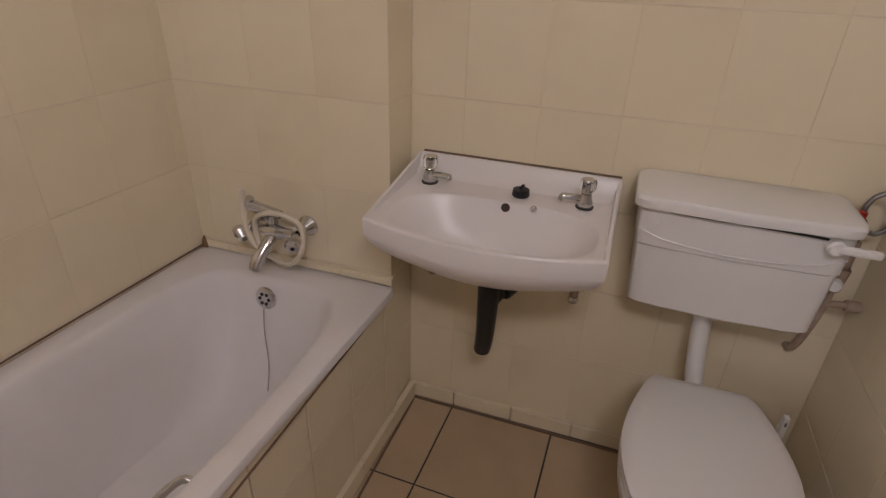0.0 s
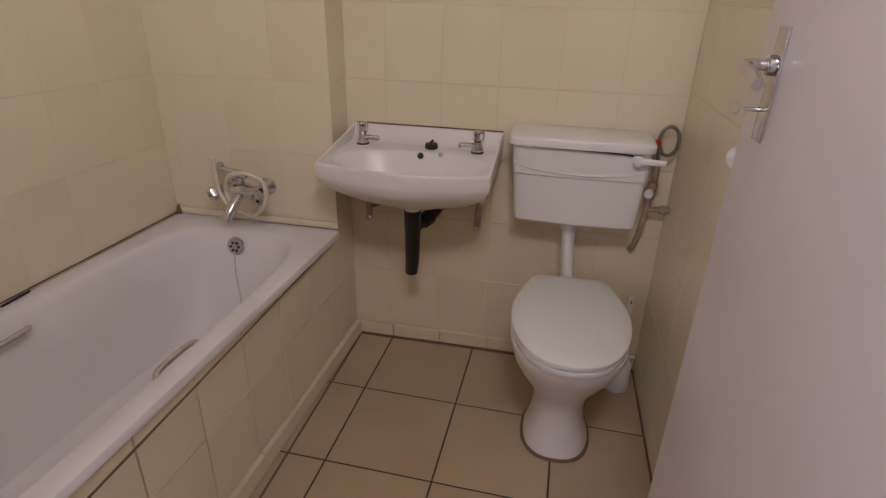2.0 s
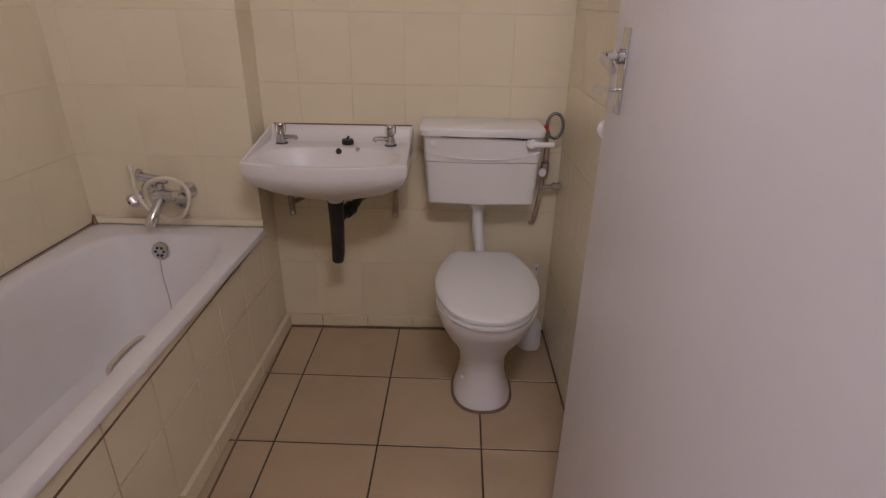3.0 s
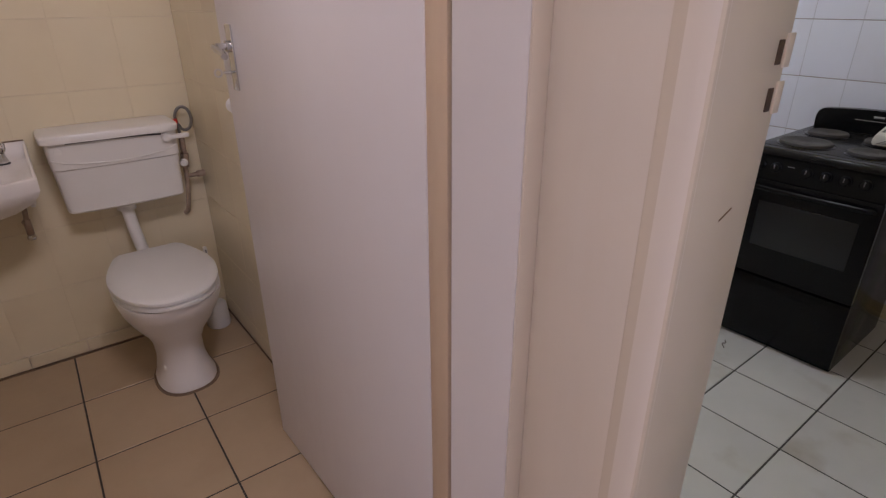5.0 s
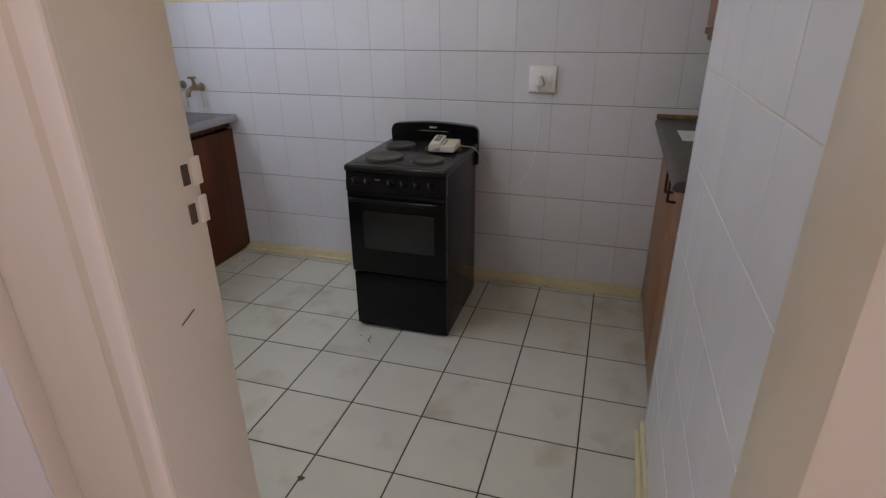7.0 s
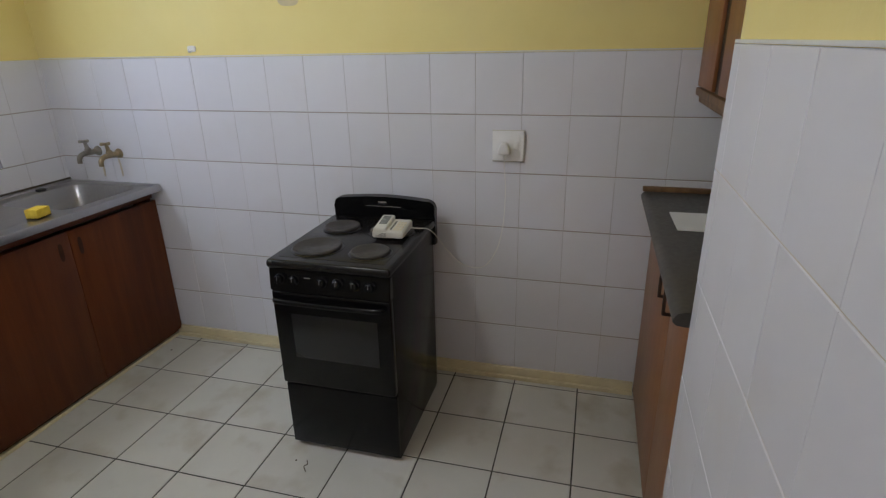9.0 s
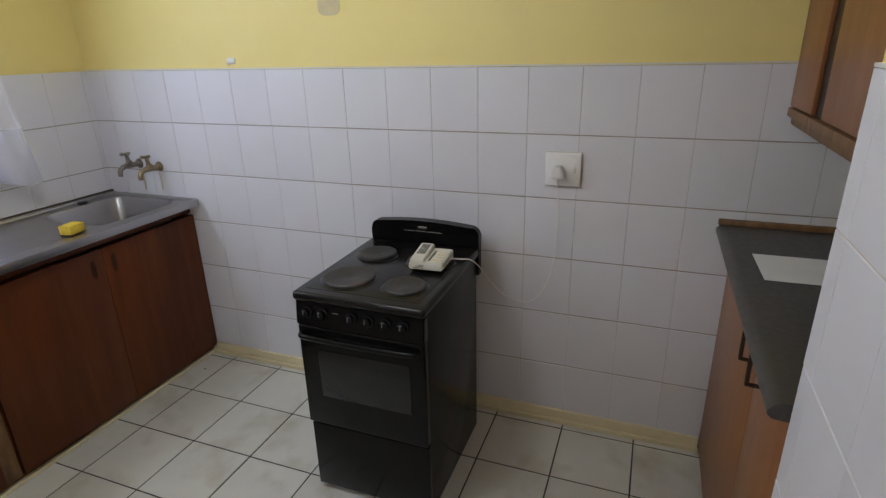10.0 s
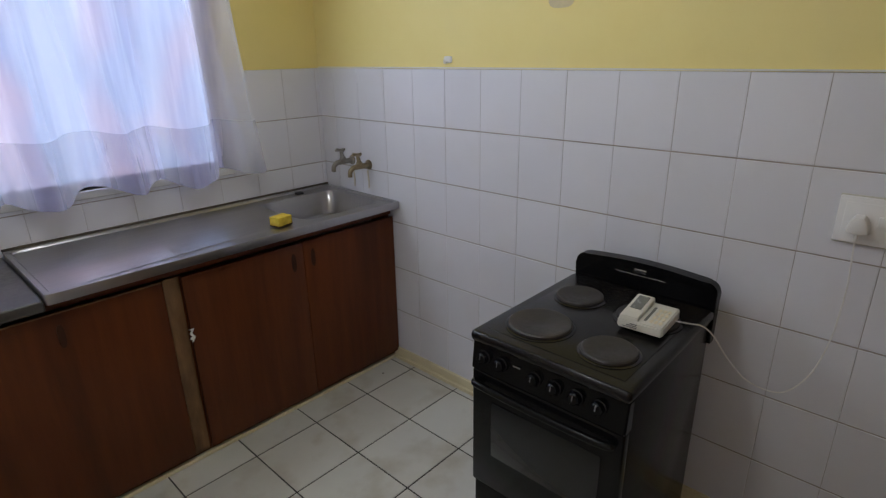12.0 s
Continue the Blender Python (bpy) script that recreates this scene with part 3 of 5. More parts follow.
# ---- bathroom ----
def bath():
    ob = thing("bathtub", "white enamelled bathtub with chrome grips, built in", "bathtub", (-0.32, 1.38, 0.3))
    x0, x1, y0, y1, zr = LEFT_X + 0.004, 0.016, 0.50, STEP_Y - 0.004, 0.545
    cx, cy = (x0 + x1) / 2, (y0 + y1) / 2
    hx, hy = (x1 - x0) / 2, (y1 - y0) / 2
    rings = [super_ring(cx, cy, zr - 0.024, hx, hy, 60), super_ring(cx, cy, zr - 0.012, hx, hy, 60), super_ring(cx, cy, zr - 0.003, hx - 0.004, hy - 0.004, 60), super_ring(cx, cy, zr, hx - 0.012, hy - 0.012, 50)]
    ix, iy, mx, my = 0.271, 0.765, -0.317, 1.365
    rings += [super_ring(mx, my, zr, ix + 0.008, iy + 0.010, 5), super_ring(mx, my, zr - 0.004, ix + 0.001, iy + 0.001, 4.8), super_ring(mx, my, zr - 0.012, ix - 0.005, iy - 0.006, 4.7), super_ring(mx, my, zr - 0.028, ix - 0.012, iy - 0.014, 4.6),
              super_ring(mx, my - 0.01, zr - 0.16, ix - 0.035, iy - 0.05, 4.6), super_ring(mx, my - 0.02, zr - 0.30, ix - 0.06, iy - 0.10, 4.2),
              super_ring(mx, my - 0.025, zr - 0.37, ix - 0.09, iy - 0.16, 3.8), super_ring(mx, my - 0.03, zr - 0.395, ix - 0.14, iy - 0.25, 3.2), super_ring(mx, my - 0.03, zr - 0.40, 0.03, 0.1, 2)]
    part("tub", loft(rings, (False, True)), ENAMEL, ob)
    for x, s in ((mx - ix + 0.012, 1), (mx + ix - 0.014, -1)):
        y = 1.37 if s > 0 else 1.43
        g = part("grip", tube([(x + 0.002 * s, y - 0.08, 0.495), (x + 0.028 * s, y - 0.068, 0.508), (x + 0.034 * s, y, 0.51), (x + 0.028 * s, y + 0.068, 0.508), (x + 0.002 * s, y + 0.08, 0.495)], 0.0085), CHROME, ob, "chrome grip handle")
    o = Matrix.Translation((-0.35, 2.102, 0.485)) @ axis_to((0, -1, 0.17))
    part("overflow", lathe([(0.004, 0.009), (0.026, 0.009), (0.033, 0.006), (0.036, 0.0)], 24, o, (True, True)), CHROME, ob, "round chrome overflow rose")
    bm = bmesh.new()
    for k in range(6):
        a = k * math.pi / 3
        merge(bm, lathe([(0.0055, 0), (0.0055, 0.0102)], 10, o @ Matrix.Translation((0.016 * math.cos(a), 0.016 * math.sin(a), 0))))
    part("overflow_slots", bm, RUBBER, ob, "dark holes of the overflow")
    part("plug_chain", tube([(-0.35, 2.088, 0.472), (-0.335, 2.058, 0.40), (-0.31, 2.028, 0.31), (-0.295, 1.99, 0.235)], 0.0022, 6), CHROME, ob, "thin plug chain")
    return ob


tub = bath()


def bath_mixer():
    ob = thing("bath_mixer", "chrome wall bath mixer with looped cream shower hose", "tap", (-0.34, STEP_Y, 0.69))
    Y, Z, XA, XB = STEP_Y - 0.065, 0.69, -0.425, -0.255
    for x in (XA, XB):
        part("wall_flange", lathe([(0.036, 0), (0.036, 0.006), (0.024, 0.02), (0.015, 0.03)], 20, Matrix.Translation((x, STEP_Y, Z)) @ axis_to((0, -1, 0))), CHROME, ob, "round chrome wall flange")
        part("elbow", rod((x, STEP_Y - 0.02, Z), (x, Y, Z), 0.015, bevel=0.002), CHROME, ob)
    part("mixer_body", lathe([(0.014, 0), (0.022, 0.008), (0.022, 0.04), (0.029, 0.06), (0.032, 0.085), (0.029, 0.11), (0.022, 0.13), (0.022, 0.162), (0.014, 0.17)], 20, Matrix.Translation((XA, Y, Z)) @ axis_to((1, 0, 0))), CHROME, ob)
    for x, s in ((XA, -0.6), (XB, 0.35)):
        h = part("tap_handle", lathe([(0.013, 0), (0.013, 0.014), (0.026, 0.022), (0.03, 0.04), (0.022, 0.054)], 6, Matrix.Translation((x, Y - 0.008, Z - 0.004)) @ axis_to((s, -0.9, -0.35))), CHROME, ob, "faceted chrome tap handle")
        part("index_dot", lathe([(0.007, 0.0535), (0.006, 0.056)], 12, Matrix.Translation((x, Y - 0.008, Z - 0.004)) @ axis_to((s, -0.9, -0.35))), RUBBER, h, "dark index button")
    part("spout", tube([(-0.34, Y - 0.005, Z - 0.012), (-0.342, Y - 0.03, Z - 0.03), (-0.352, Y - 0.062, Z - 0.062), (-0.36, Y - 0.082, Z - 0.088), (-0.363, Y - 0.088, Z - 0.105)], lambda t: 0.021 - 0.001 * t, 14), CHROME, ob, "chrome bath spout")
    part("diverter", merge(rod((-0.34, Y, Z + 0.015), (-0.34, Y, Z + 0.055), 0.017, bevel=0.003), rod((-0.34, Y, Z + 0.055), (-0.34, Y, Z + 0.07), 0.012, bevel=0.003)), CHROME, ob)
    part("diverter_knob", lathe([(0.008, 0), (0.008, 0.012), (0.014, 0.014), (0.012, 0.026)], 10, Matrix.Translation((-0.362, Y - 0.01, Z + 0.04)) @ axis_to((-0.6, -1, 0.2))), CHROME, ob)
    part("cradle", tube([(-0.30, Y - 0.012, Z + 0.066), (-0.345, Y - 0.014, Z + 0.074), (-0.385, Y - 0.016, Z + 0.08), (-0.405, Y - 0.018, Z + 0.086)], lambda t: 0.014 + 0.006 * t, 12), CHROME, ob, "chrome hand shower cradle")
    part("cradle_fork", tube([(-0.405, Y - 0.018, Z + 0.07), (-0.41, Y - 0.02, Z + 0.09), (-0.40, Y - 0.022, Z + 0.112)], 0.013, 10), CHROME, ob)
    loop = [(-0.446, Y - 0.005, 0.80), (-0.436, Y - 0.018, 0.755), (-0.425, Y - 0.03, 0.70)]
    for k in range(13):
        a = math.radians(205 + 31 * k)
        loop.append((-0.305 + (0.102 - 0.0012 * k) * math.cos(a), Y - 0.035 + 0.012 * math.sin(1.3 * k), 0.688 + (0.10 - 0.0016 * k) * math.sin(a)))
    part("shower_hose", tube(loop, 0.0085, 10, 6), HOSE_CREAM, ob, "looped cream plastic shower hose")
    m = Matrix.Translation((-0.335, STEP_Y, 0.675))
    ob_scale = m @ Matrix.Diagonal((0.88, 0.94, 0.88, 1)) @ m.inverted()
    part("hose_ferrule", rod((-0.444, Y - 0.006, 0.785), (-0.448, Y - 0.004, 0.818), 0.0115, bevel=0.002), HOSE_CREAM, ob, "cream hose end")
    bpy.context.view_layer.update()
    ob.matrix_world = ob_scale @ ob.matrix_world
    return ob


bath_mixer()


DECK = 0.862


def basin_outline(k, n, z, shrink=0.0, bow=0.055):
    """Point k of n on the wash basin's outline: straight back and sides, bowed front."""
    x0, x1, yb, yf = 0.025 + shrink, 0.582 - shrink, BACK_Y - 0.006, 2.018 + shrink * 0.75
    q = n // 4
    s, u = k // q, (k % q) / q
    if s == 0:
        return (x0, yb + (yf - yb) * u, z)
    if s == 1:
        return (x0 + (x1 - x0) * u, yf - bow * math.sin(math.pi * u) ** 0.85, z)
    if s == 2:
        return (x1, yf + (yb - yf) * u, z)
    return (x1 + (x0 - x1) * u, yb, z)


def wash_basin():
    ob = thing("wash_basin", "white porcelain wall-hung wash basin with two taps", "basin", (0.31, BACK_Y, 0.86))
    n, zt = 64, DECK
    under = [[basin_outline(k, n, zt - d, s, w) for k in range(n)] for d, s, w in ((0.165, 0.20, 0.03), (0.152, 0.15, 0.045), (0.125, 0.085, 0.055), (0.092, 0.035, 0.058), (0.066, 0.012, 0.058), (0.050, 0.004, 0.056), (0.044, 0.0015, 0.055), (0.006, 0.0, 0.055), (0.002, 0.0012, 0.055), (0.0, 0.004, 0.055), (0.0, 0.010, 0.054))]

    # the rim rises towards the wall
    for row, share in zip(under[-4:], (0.9, 1.0, 1.0, 0.97)):
        for k, (x, y, z) in enumerate(row):
            row[k] = (x, y, z + 0.050 * share * max(0.0, (y - 2.02) / 0.359))
    under.append([basin_outline(k, n, zt, 0.012, 0.054) for k in range(n)])

    def bowl(ax, ay, cy, z, p):
        a = []
        for k in range(n):
            x, y, _ = basin_outline(k, n, 0)
            t = math.atan2((y - 2.17) / 0.2, (x - 0.308) / 0.27)
            c, s = math.cos(t), math.sin(t)
            yy = cy + ay * math.copysign(abs(s) ** (2 / p), s)
            a.append((0.308 + ax * math.copysign(abs(c) ** (2 / p), c), yy, z))
        return a

    rings = under + [bowl(0.248, 0.130, 2.112, zt - 0.0005, 2.8), bowl(0.244, 0.1285, 2.112, zt - 0.0025, 2.8), bowl(0.240, 0.126, 2.112, zt - 0.007, 2.75), bowl(0.234, 0.123, 2.112, zt - 0.015, 2.7), bowl(0.208, 0.105, 2.116, zt - 0.045, 2.5),
                     bowl(0.178, 0.088, 2.122, zt - 0.088, 2.4), bowl(0.12, 0.062, 2.13, zt - 0.118, 2.2), bowl(0.03, 0.03, 2.14, zt - 0.126, 2.0)]
    part("bowl", loft(rings), PORCELAIN, ob)
    prof = [(2.318, zt - 0.004), (2.330, zt + 0.0015), (2.343, zt + 0.008), (2.354, zt + 0.021), (2.362, zt + 0.037), (2.368, zt + 0.048), (2.372, zt + 0.053), (2.379, zt + 0.053), (2.3795, zt - 0.012)]
    part("splash_lip", loft([[(x, y, z) for y, z in prof] for x in (0.037, 0.05, 0.568, 0.58)]), PORCELAIN, ob, "raised curved porcelain back lip")
    part("sealant", box(0.04, BACK_Y - 0.005, zt + 0.05, 0.578, BACK_Y + 0.001, zt + 0.057, 0.001), GROUT_DARK, ob, "dirty sealant line against the wall")
    part("overflow_hole", lathe([(0.011, 0), (0.011, 0.004)], 16, Matrix.Translation((0.316, 2.2325, zt - 0.013)) @ axis_to((0, -0.85, 0.5))), HANDLE_DARK, ob, "dark overflow hole")
    part("chain_stay", lathe([(0.008, 0), (0.008, 0.008), (0.004, 0.012)], 14, Matrix.Translation((0.386, 2.236, zt - 0.006)) @ axis_to((0, -0.85, 0.5))), CHROME, ob, "chrome chain stay")
    part("waste", lathe([(0.026, 0), (0.024, 0.003), (0.014, 0.0015)], 20, Matrix.Translation((0.308, 2.14, zt - 0.1255))), CHROME, ob, "chrome waste ring")
    for x in (0.075, 0.55):
        part("bracket_lug", loft([super_ring(x, 2.10, z, w, w, 3, 16) for z, w in ((zt - 0.115, 0.006), (zt - 0.10, 0.011), (zt - 0.055, 0.014))]), PORCELAIN, ob, "small porcelain lug below the rim")
    return ob


wash_basin()


def pillar_tap(x, y, turn, label):
    m = Matrix.Translation((x, y, DECK)) @ pose(0, 0, 0, 0, 0, turn) @ Matrix.Diagonal((0.90, 0.90, 0.80, 1))
    ob = thing("pillar_tap", label, "tap", (x, y, DECK), group="basin taps")
    part("seat_ring", lathe([(0.025, 0), (0.025, 0.004), (0.02, 0.005)], 20, m), RUBBER, ob, "black rubber seat ring")
    part("tap_body", lathe([(0.020, 0.004), (0.021, 0.018), (0.017, 0.03), (0.015, 0.045)], 20, m), CHROME, ob)
    part("tap_spout", moved(tube([(0.0, 0, 0.026), (0.035, 0, 0.032), (0.07, 0, 0.034), (0.092, 0, 0.033), (0.098, 0, 0.022)], 0.0105, 12), m @ Matrix.Diagonal((0.70, 1, 1, 1))), CHROME, ob, "short chrome spout")
    prof = [(0.012, 0.045), (0.018, 0.052), (0.022, 0.062), (0.0225, 0.082), (0.019, 0.09)]
    rings = [[((r * (1 + 0.10 * math.cos(6 * a))) * math.cos(a), (r * (1 + 0.10 * math.cos(6 * a))) * math.sin(a), z) for a in [2 * math.pi * k / 36 for k in range(36)]] for r, z in prof]
    part("tap_head", moved(loft(rings), m), CRYSTAL, ob, "clear fluted acrylic tap head")
    part("head_core", lathe([(0.009, 0.045), (0.009, 0.078), (0.012, 0.082)], 12, m), CHROME, ob)
    part("head_cap", lathe([(0.017, 0.0905), (0.016, 0.093), (0.004, 0.094)], 18, m), CHROME, ob, "chrome cap on the tap head")
    return ob


pillar_tap(0.092, 2.29, -12, "chrome pillar tap with fluted acrylic head, cold side")
pillar_tap(0.502, 2.285, 196, "chrome pillar tap with fluted acrylic head, spout turned inwards")
plug = single("basin_plug", merge(lathe([(0.021, 0), (0.023, 0.004), (0.021, 0.018), (0.008, 0.019)], 18), rod((-0.004, 0, 0.018), (0.006, 0, 0.03), 0.004)), RUBBER, "black rubber basin plug lying on the rim", "plug")
plug.matrix_world = pose(0.34, 2.292, DECK + 0.0005, 0, 0, 20)


def basin_plumbing():
    ob = thing("basin_trap", "black plastic bottle trap below the basin", "pipe", (0.31, 2.17, 0.6))
    part("tail", rod((0.308, 2.155, 0.675), (0.308, 2.155, 0.70), 0.028, bevel=0.004), PLASTIC, ob, "white trap nut")
    part("trap_body", tube([(0.308, 2.155, 0.685), (0.306, 2.165, 0.60), (0.30, 2.185, 0.48), (0.292, 2.20, 0.415)], lambda t: 0.030 - 0.007 * t if t < 0.97 else 0.014, 18), RUBBER, ob)
    part("trap_arm", tube([(0.312, 2.18, 0.60), (0.335, 2.215, 0.625), (0.358, 2.27, 0.63), (0.362, 2.378, 0.63)], 0.018, 14), RUBBER, ob)
    part("arm_nut", rod((0.332, 2.205, 0.622), (0.35, 2.245, 0.628), 0.028, 12, bevel=0.004), RUBBER, ob)
    part("wall_rose", lathe([(0.028, 0), (0.026, 0.006), (0.02, 0.008)], 18, Matrix.Translation((0.362, BACK_Y, 0.63)) @ axis_to((0, -1, 0))), BRASS, ob, "rusty wall rose")
    for x, d in ((0.098, 1), (0.512, -0.3)):
        v = thing("angle_valve", "small chrome angle valve feeding a basin tap", "valve", (x, BACK_Y - 0.05, 0.63), group="angle valves")
        part("valve_body", merge(rod((x + 0.03 * d, BACK_Y - 0.002, 0.615), (x, BACK_Y - 0.07, 0.615), 0.010, bevel=0.001), rod((x, BACK_Y - 0.07, 0.585), (x, BACK_Y - 0.07, 0.645), 0.012, bevel=0.002)), PIPE_BROWN, v)
        part("valve_knob", lathe([(0.014, 0), (0.016, 0.006), (0.012, 0.018)], 8, Matrix.Translation((x, BACK_Y - 0.07, 0.566))), CHROME, v, "small chrome valve knob")
        part("feed_pipe", tube([(x, BACK_Y - 0.07, 0.64), (x + 0.004, BACK_Y - 0.075, 0.68), (x + 0.008, BACK_Y - 0.085, 0.745)], 0.0085, 10), PIPE_BROWN, v)
    return ob


basin_plumbing()


def toilet():
    cx = 0.862
    ob = thing("toilet", "white porcelain toilet with closed plastic lid", "toilet", (cx, 2.0, 0))

    def pan(z, front, back, half, p=2.4, n=40):
        cy, ay = (front + back) / 2, (back - front) / 2
        return super_ring(cx, cy, z, half, ay, p, n)

    rings = [pan(0.0, 1.824, 2.10, 0.107), pan(0.015, 1.824, 2.10, 0.107), pan(0.03, 1.832, 2.10, 0.098), pan(0.10, 1.857, 2.11, 0.083), pan(0.17, 1.862, 2.13, 0.085), pan(0.225, 1.842, 2.16, 0.106),
             pan(0.28, 1.795, 2.19, 0.138), pan(0.34, 1.75, 2.21, 0.164), pan(0.40, 1.708, 2.22, 0.178), pan(0.423, 1.706, 2.22, 0.178)]
    part("pan", loft(rings), PORCELAIN, ob)
    part("floor_seal", loft([pan(0.0, 1.814, 2.11, 0.117), pan(0.006, 1.817, 2.107, 0.114)]), GROUT_DARK, ob, "dark sealant ring at the floor")

    def lid(z, grow, n=56):
        pts = []
        for k in range(n):
            a = 2 * math.pi * k / n
            c, s = math.cos(a), math.sin(a)
            if s < 0:
                pts.append((cx + (0.180 + grow) * math.copysign(abs(c) ** 0.86, c), 1.965 + (0.272 + grow) * s, z))
                continue
            e = min(1.0, (1 - abs(c)) / 0.42)
            half = (0.180 + grow) * (1 - 0.35 * e ** 1.7) if e < 1 else (0.117 + grow) * abs(c) / 0.58
            back = (0.247 + grow) * (e if e < 0.92 else 1 - 0.08 * ((1 - e) / 0.08) ** 2)
            pts.append((cx + math.copysign(half, c), 1.965 + back, z))
        return pts

    part("seat", loft([lid(0.426, -0.006), lid(0.431, 0.0), lid(0.442, 0.0), lid(0.446, -0.006)]), PLASTIC, ob, "white plastic seat ring")
    part("lid", loft([lid(0.448, -0.005), lid(0.452, 0.001), lid(0.462, 0.001), lid(0.468, -0.006), lid(0.4705, -0.03), lid(0.471, -0.12)]), PLASTIC, ob, "closed white plastic lid")
    for x in (cx - 0.07, cx + 0.07):
        part("hinge_barrel", rod((x - 0.018, 2.21, 0.425), (x + 0.018, 2.21, 0.425), 0.011, bevel=0.002), PLASTIC, ob)
    part("inlet_neck", loft([pan(0.34, 2.17, 2.27, 0.04), pan(0.40, 2.18, 2.27, 0.042), pan(0.412, 2.19, 2.265, 0.035)]), PORCELAIN, ob)
    part("floor_screw", lathe([(0.008, 0), (0.006, 0.006)], 10, Matrix.Translation((cx - 0.075, 1.90, 0.10)) @ axis_to((-1, -0.3, 0.1))), PLASTIC, ob)
    return ob


toilet()


def cistern():
    ob = thing("cistern", "white plastic wall cistern with side flush lever", "cistern", (0.84, BACK_Y, 0.64))
    y1 = BACK_Y - 0.004

    def ring(z, x0, x1, depth, r=12):
        pts = []
        for k in range(40):
            x, y, _ = super_ring((x0 + x1) / 2, y1 - depth / 2, z, (x1 - x0) / 2, depth / 2, r, 40)[k]
            bow = 0.014 * (1 - ((x - (x0 + x1) / 2) / ((x1 - x0) / 2)) ** 2)
            pts.append((x, y - (bow if y < y1 - depth / 2 else 0), z))
        return pts

    part("tank", loft([ring(0.650, 0.652, 1.044, 0.135), ring(0.658, 0.644, 1.050, 0.145), ring(0.82, 0.632, 1.056, 0.158), ring(0.825, 0.630, 1.058, 0.165), ring(0.925, 0.626, 1.062, 0.170)]), PLASTIC, ob)
    part("tank_lid", loft([ring(0.921, 0.614, 1.066, 0.183), ring(0.940, 0.612, 1.068, 0.186), ring(0.948, 0.615, 1.065, 0.182), ring(0.9515, 0.622, 1.058, 0.172), ring(0.9525, 0.66, 1.03, 0.12)]), PLASTIC, ob, "white lid of the cistern")
    # Thin black tube drawn as the shade under the lid.
    part("lid_gap", tube([(0.69, y1 - 0.180, 0.919), (0.76, y1 - 0.1885, 0.920), (0.84, y1 - 0.190, 0.920), (0.94, y1 - 0.188, 0.917), (1.00, y1 - 0.181, 0.912)], 0.0028, 6), RUBBER, ob, "black line for the shade in the gap below the warped lid")
    part("front_moulding", tube([(0.634, y1 - 0.162, 0.862), (0.70, y1 - 0.1755, 0.845), (0.845, y1 - 0.1815, 0.836), (0.99, y1 - 0.1755, 0.845), (1.054, y1 - 0.162, 0.862)], 0.0025, 8), PLASTIC, ob)
    part("blank_cap", lathe([(0.014, 0), (0.013, 0.004), (0.004, 0.005)], 20, Matrix.Translation((0.664, y1 - 0.169, 0.893)) @ axis_to((0, -1, 0))), PLASTIC, ob, "round blank cap")
    part("lever_boss", lathe([(0.018, 0), (0.018, 0.02), (0.012, 0.026)], 20, Matrix.Translation((1.016, y1 - 0.172, 0.897)) @ axis_to((0, -1, 0))), PLASTIC, ob)
    part("flush_lever", box(1.016, y1 - 0.200, 0.889, 1.098, y1 - 0.186, 0.908, 0.006, 3), PLASTIC, ob, "white flush lever")
    p = thing("flush_pipe", "white plastic flush pipe between cistern and pan", "pipe", (0.845, 2.29, 0.5))
    part("pipe", tube([(0.838, 2.305, 0.648), (0.842, 2.30, 0.56), (0.852, 2.285, 0.46), (0.86, 2.25, 0.395)], 0.023, 16), PLASTIC, p)
    part("pipe_nut", lathe([(0.034, 0), (0.034, 0.018), (0.027, 0.024)], 12, Matrix.Translation((0.838, 2.305, 0.615))), PLASTIC, p)
    return ob


cistern()


def cistern_supply():
    ob = thing("cistern_supply", "braided hose loop and stopcock feeding the cistern", "pipe", (1.12, 2.33, 0.7))
    c = (1.118, 2.33, 0.938)
    pts = [(1.068, 2.31, 0.90)]
    for k in range(11):
        a = math.radians(205 - 36 * k)
        pts.append((c[0] + 0.030 * math.cos(a), c[1] - 0.006 * k / 5, c[2] + 0.046 * math.sin(a)))
    pts += [(1.095, 2.318, 0.86)]
    part("hose", tube(pts, 0.006, 8, 5), HOSE, ob, "looped braided hose")
    part("red_tag", rod((1.083, 2.322, 0.905), (1.085, 2.32, 0.94), 0.0095, bevel=0.002), RED, ob, "red plastic sleeve")
    part("stopcock", merge(rod((1.094, 2.318, 0.80), (1.095, 2.318, 0.87), 0.011, bevel=0.002), rod((1.088, 2.32, 0.74), (1.094, 2.318, 0.80), 0.016, 8, bevel=0.002)), PIPE_BROWN, ob)
    part("stop_knob", lathe([(0.007, 0), (0.007, 0.02), (0.017, 0.022), (0.014, 0.034)], 10, Matrix.Translation((1.088, 2.32, 0.765)) @ axis_to((-0.3, -1, 0))), PLASTIC, ob)
    part("riser", tube([(1.088, 2.32, 0.75), (1.086, 2.325, 0.68), (1.078, 2.335, 0.60), (1.07, 2.35, 0.545), (1.066, 2.383, 0.525)], 0.0095, 12), PIPE_BROWN, ob, "stained copper riser")
    part("side_stub", merge(rod((1.086, 2.322, 0.70), (1.135, 2.33, 0.70), 0.009), rod((1.13, 2.33, 0.70), (1.163, 2.332, 0.70), 0.014, bevel=0.002)), PIPE_BROWN, ob, "brownish pipe clip on the wall")
    return ob


cistern_supply()
brush = thing("toilet_brush", "white plastic toilet brush in its holder beside the toilet", "brush", (1.085, 2.26, 0))
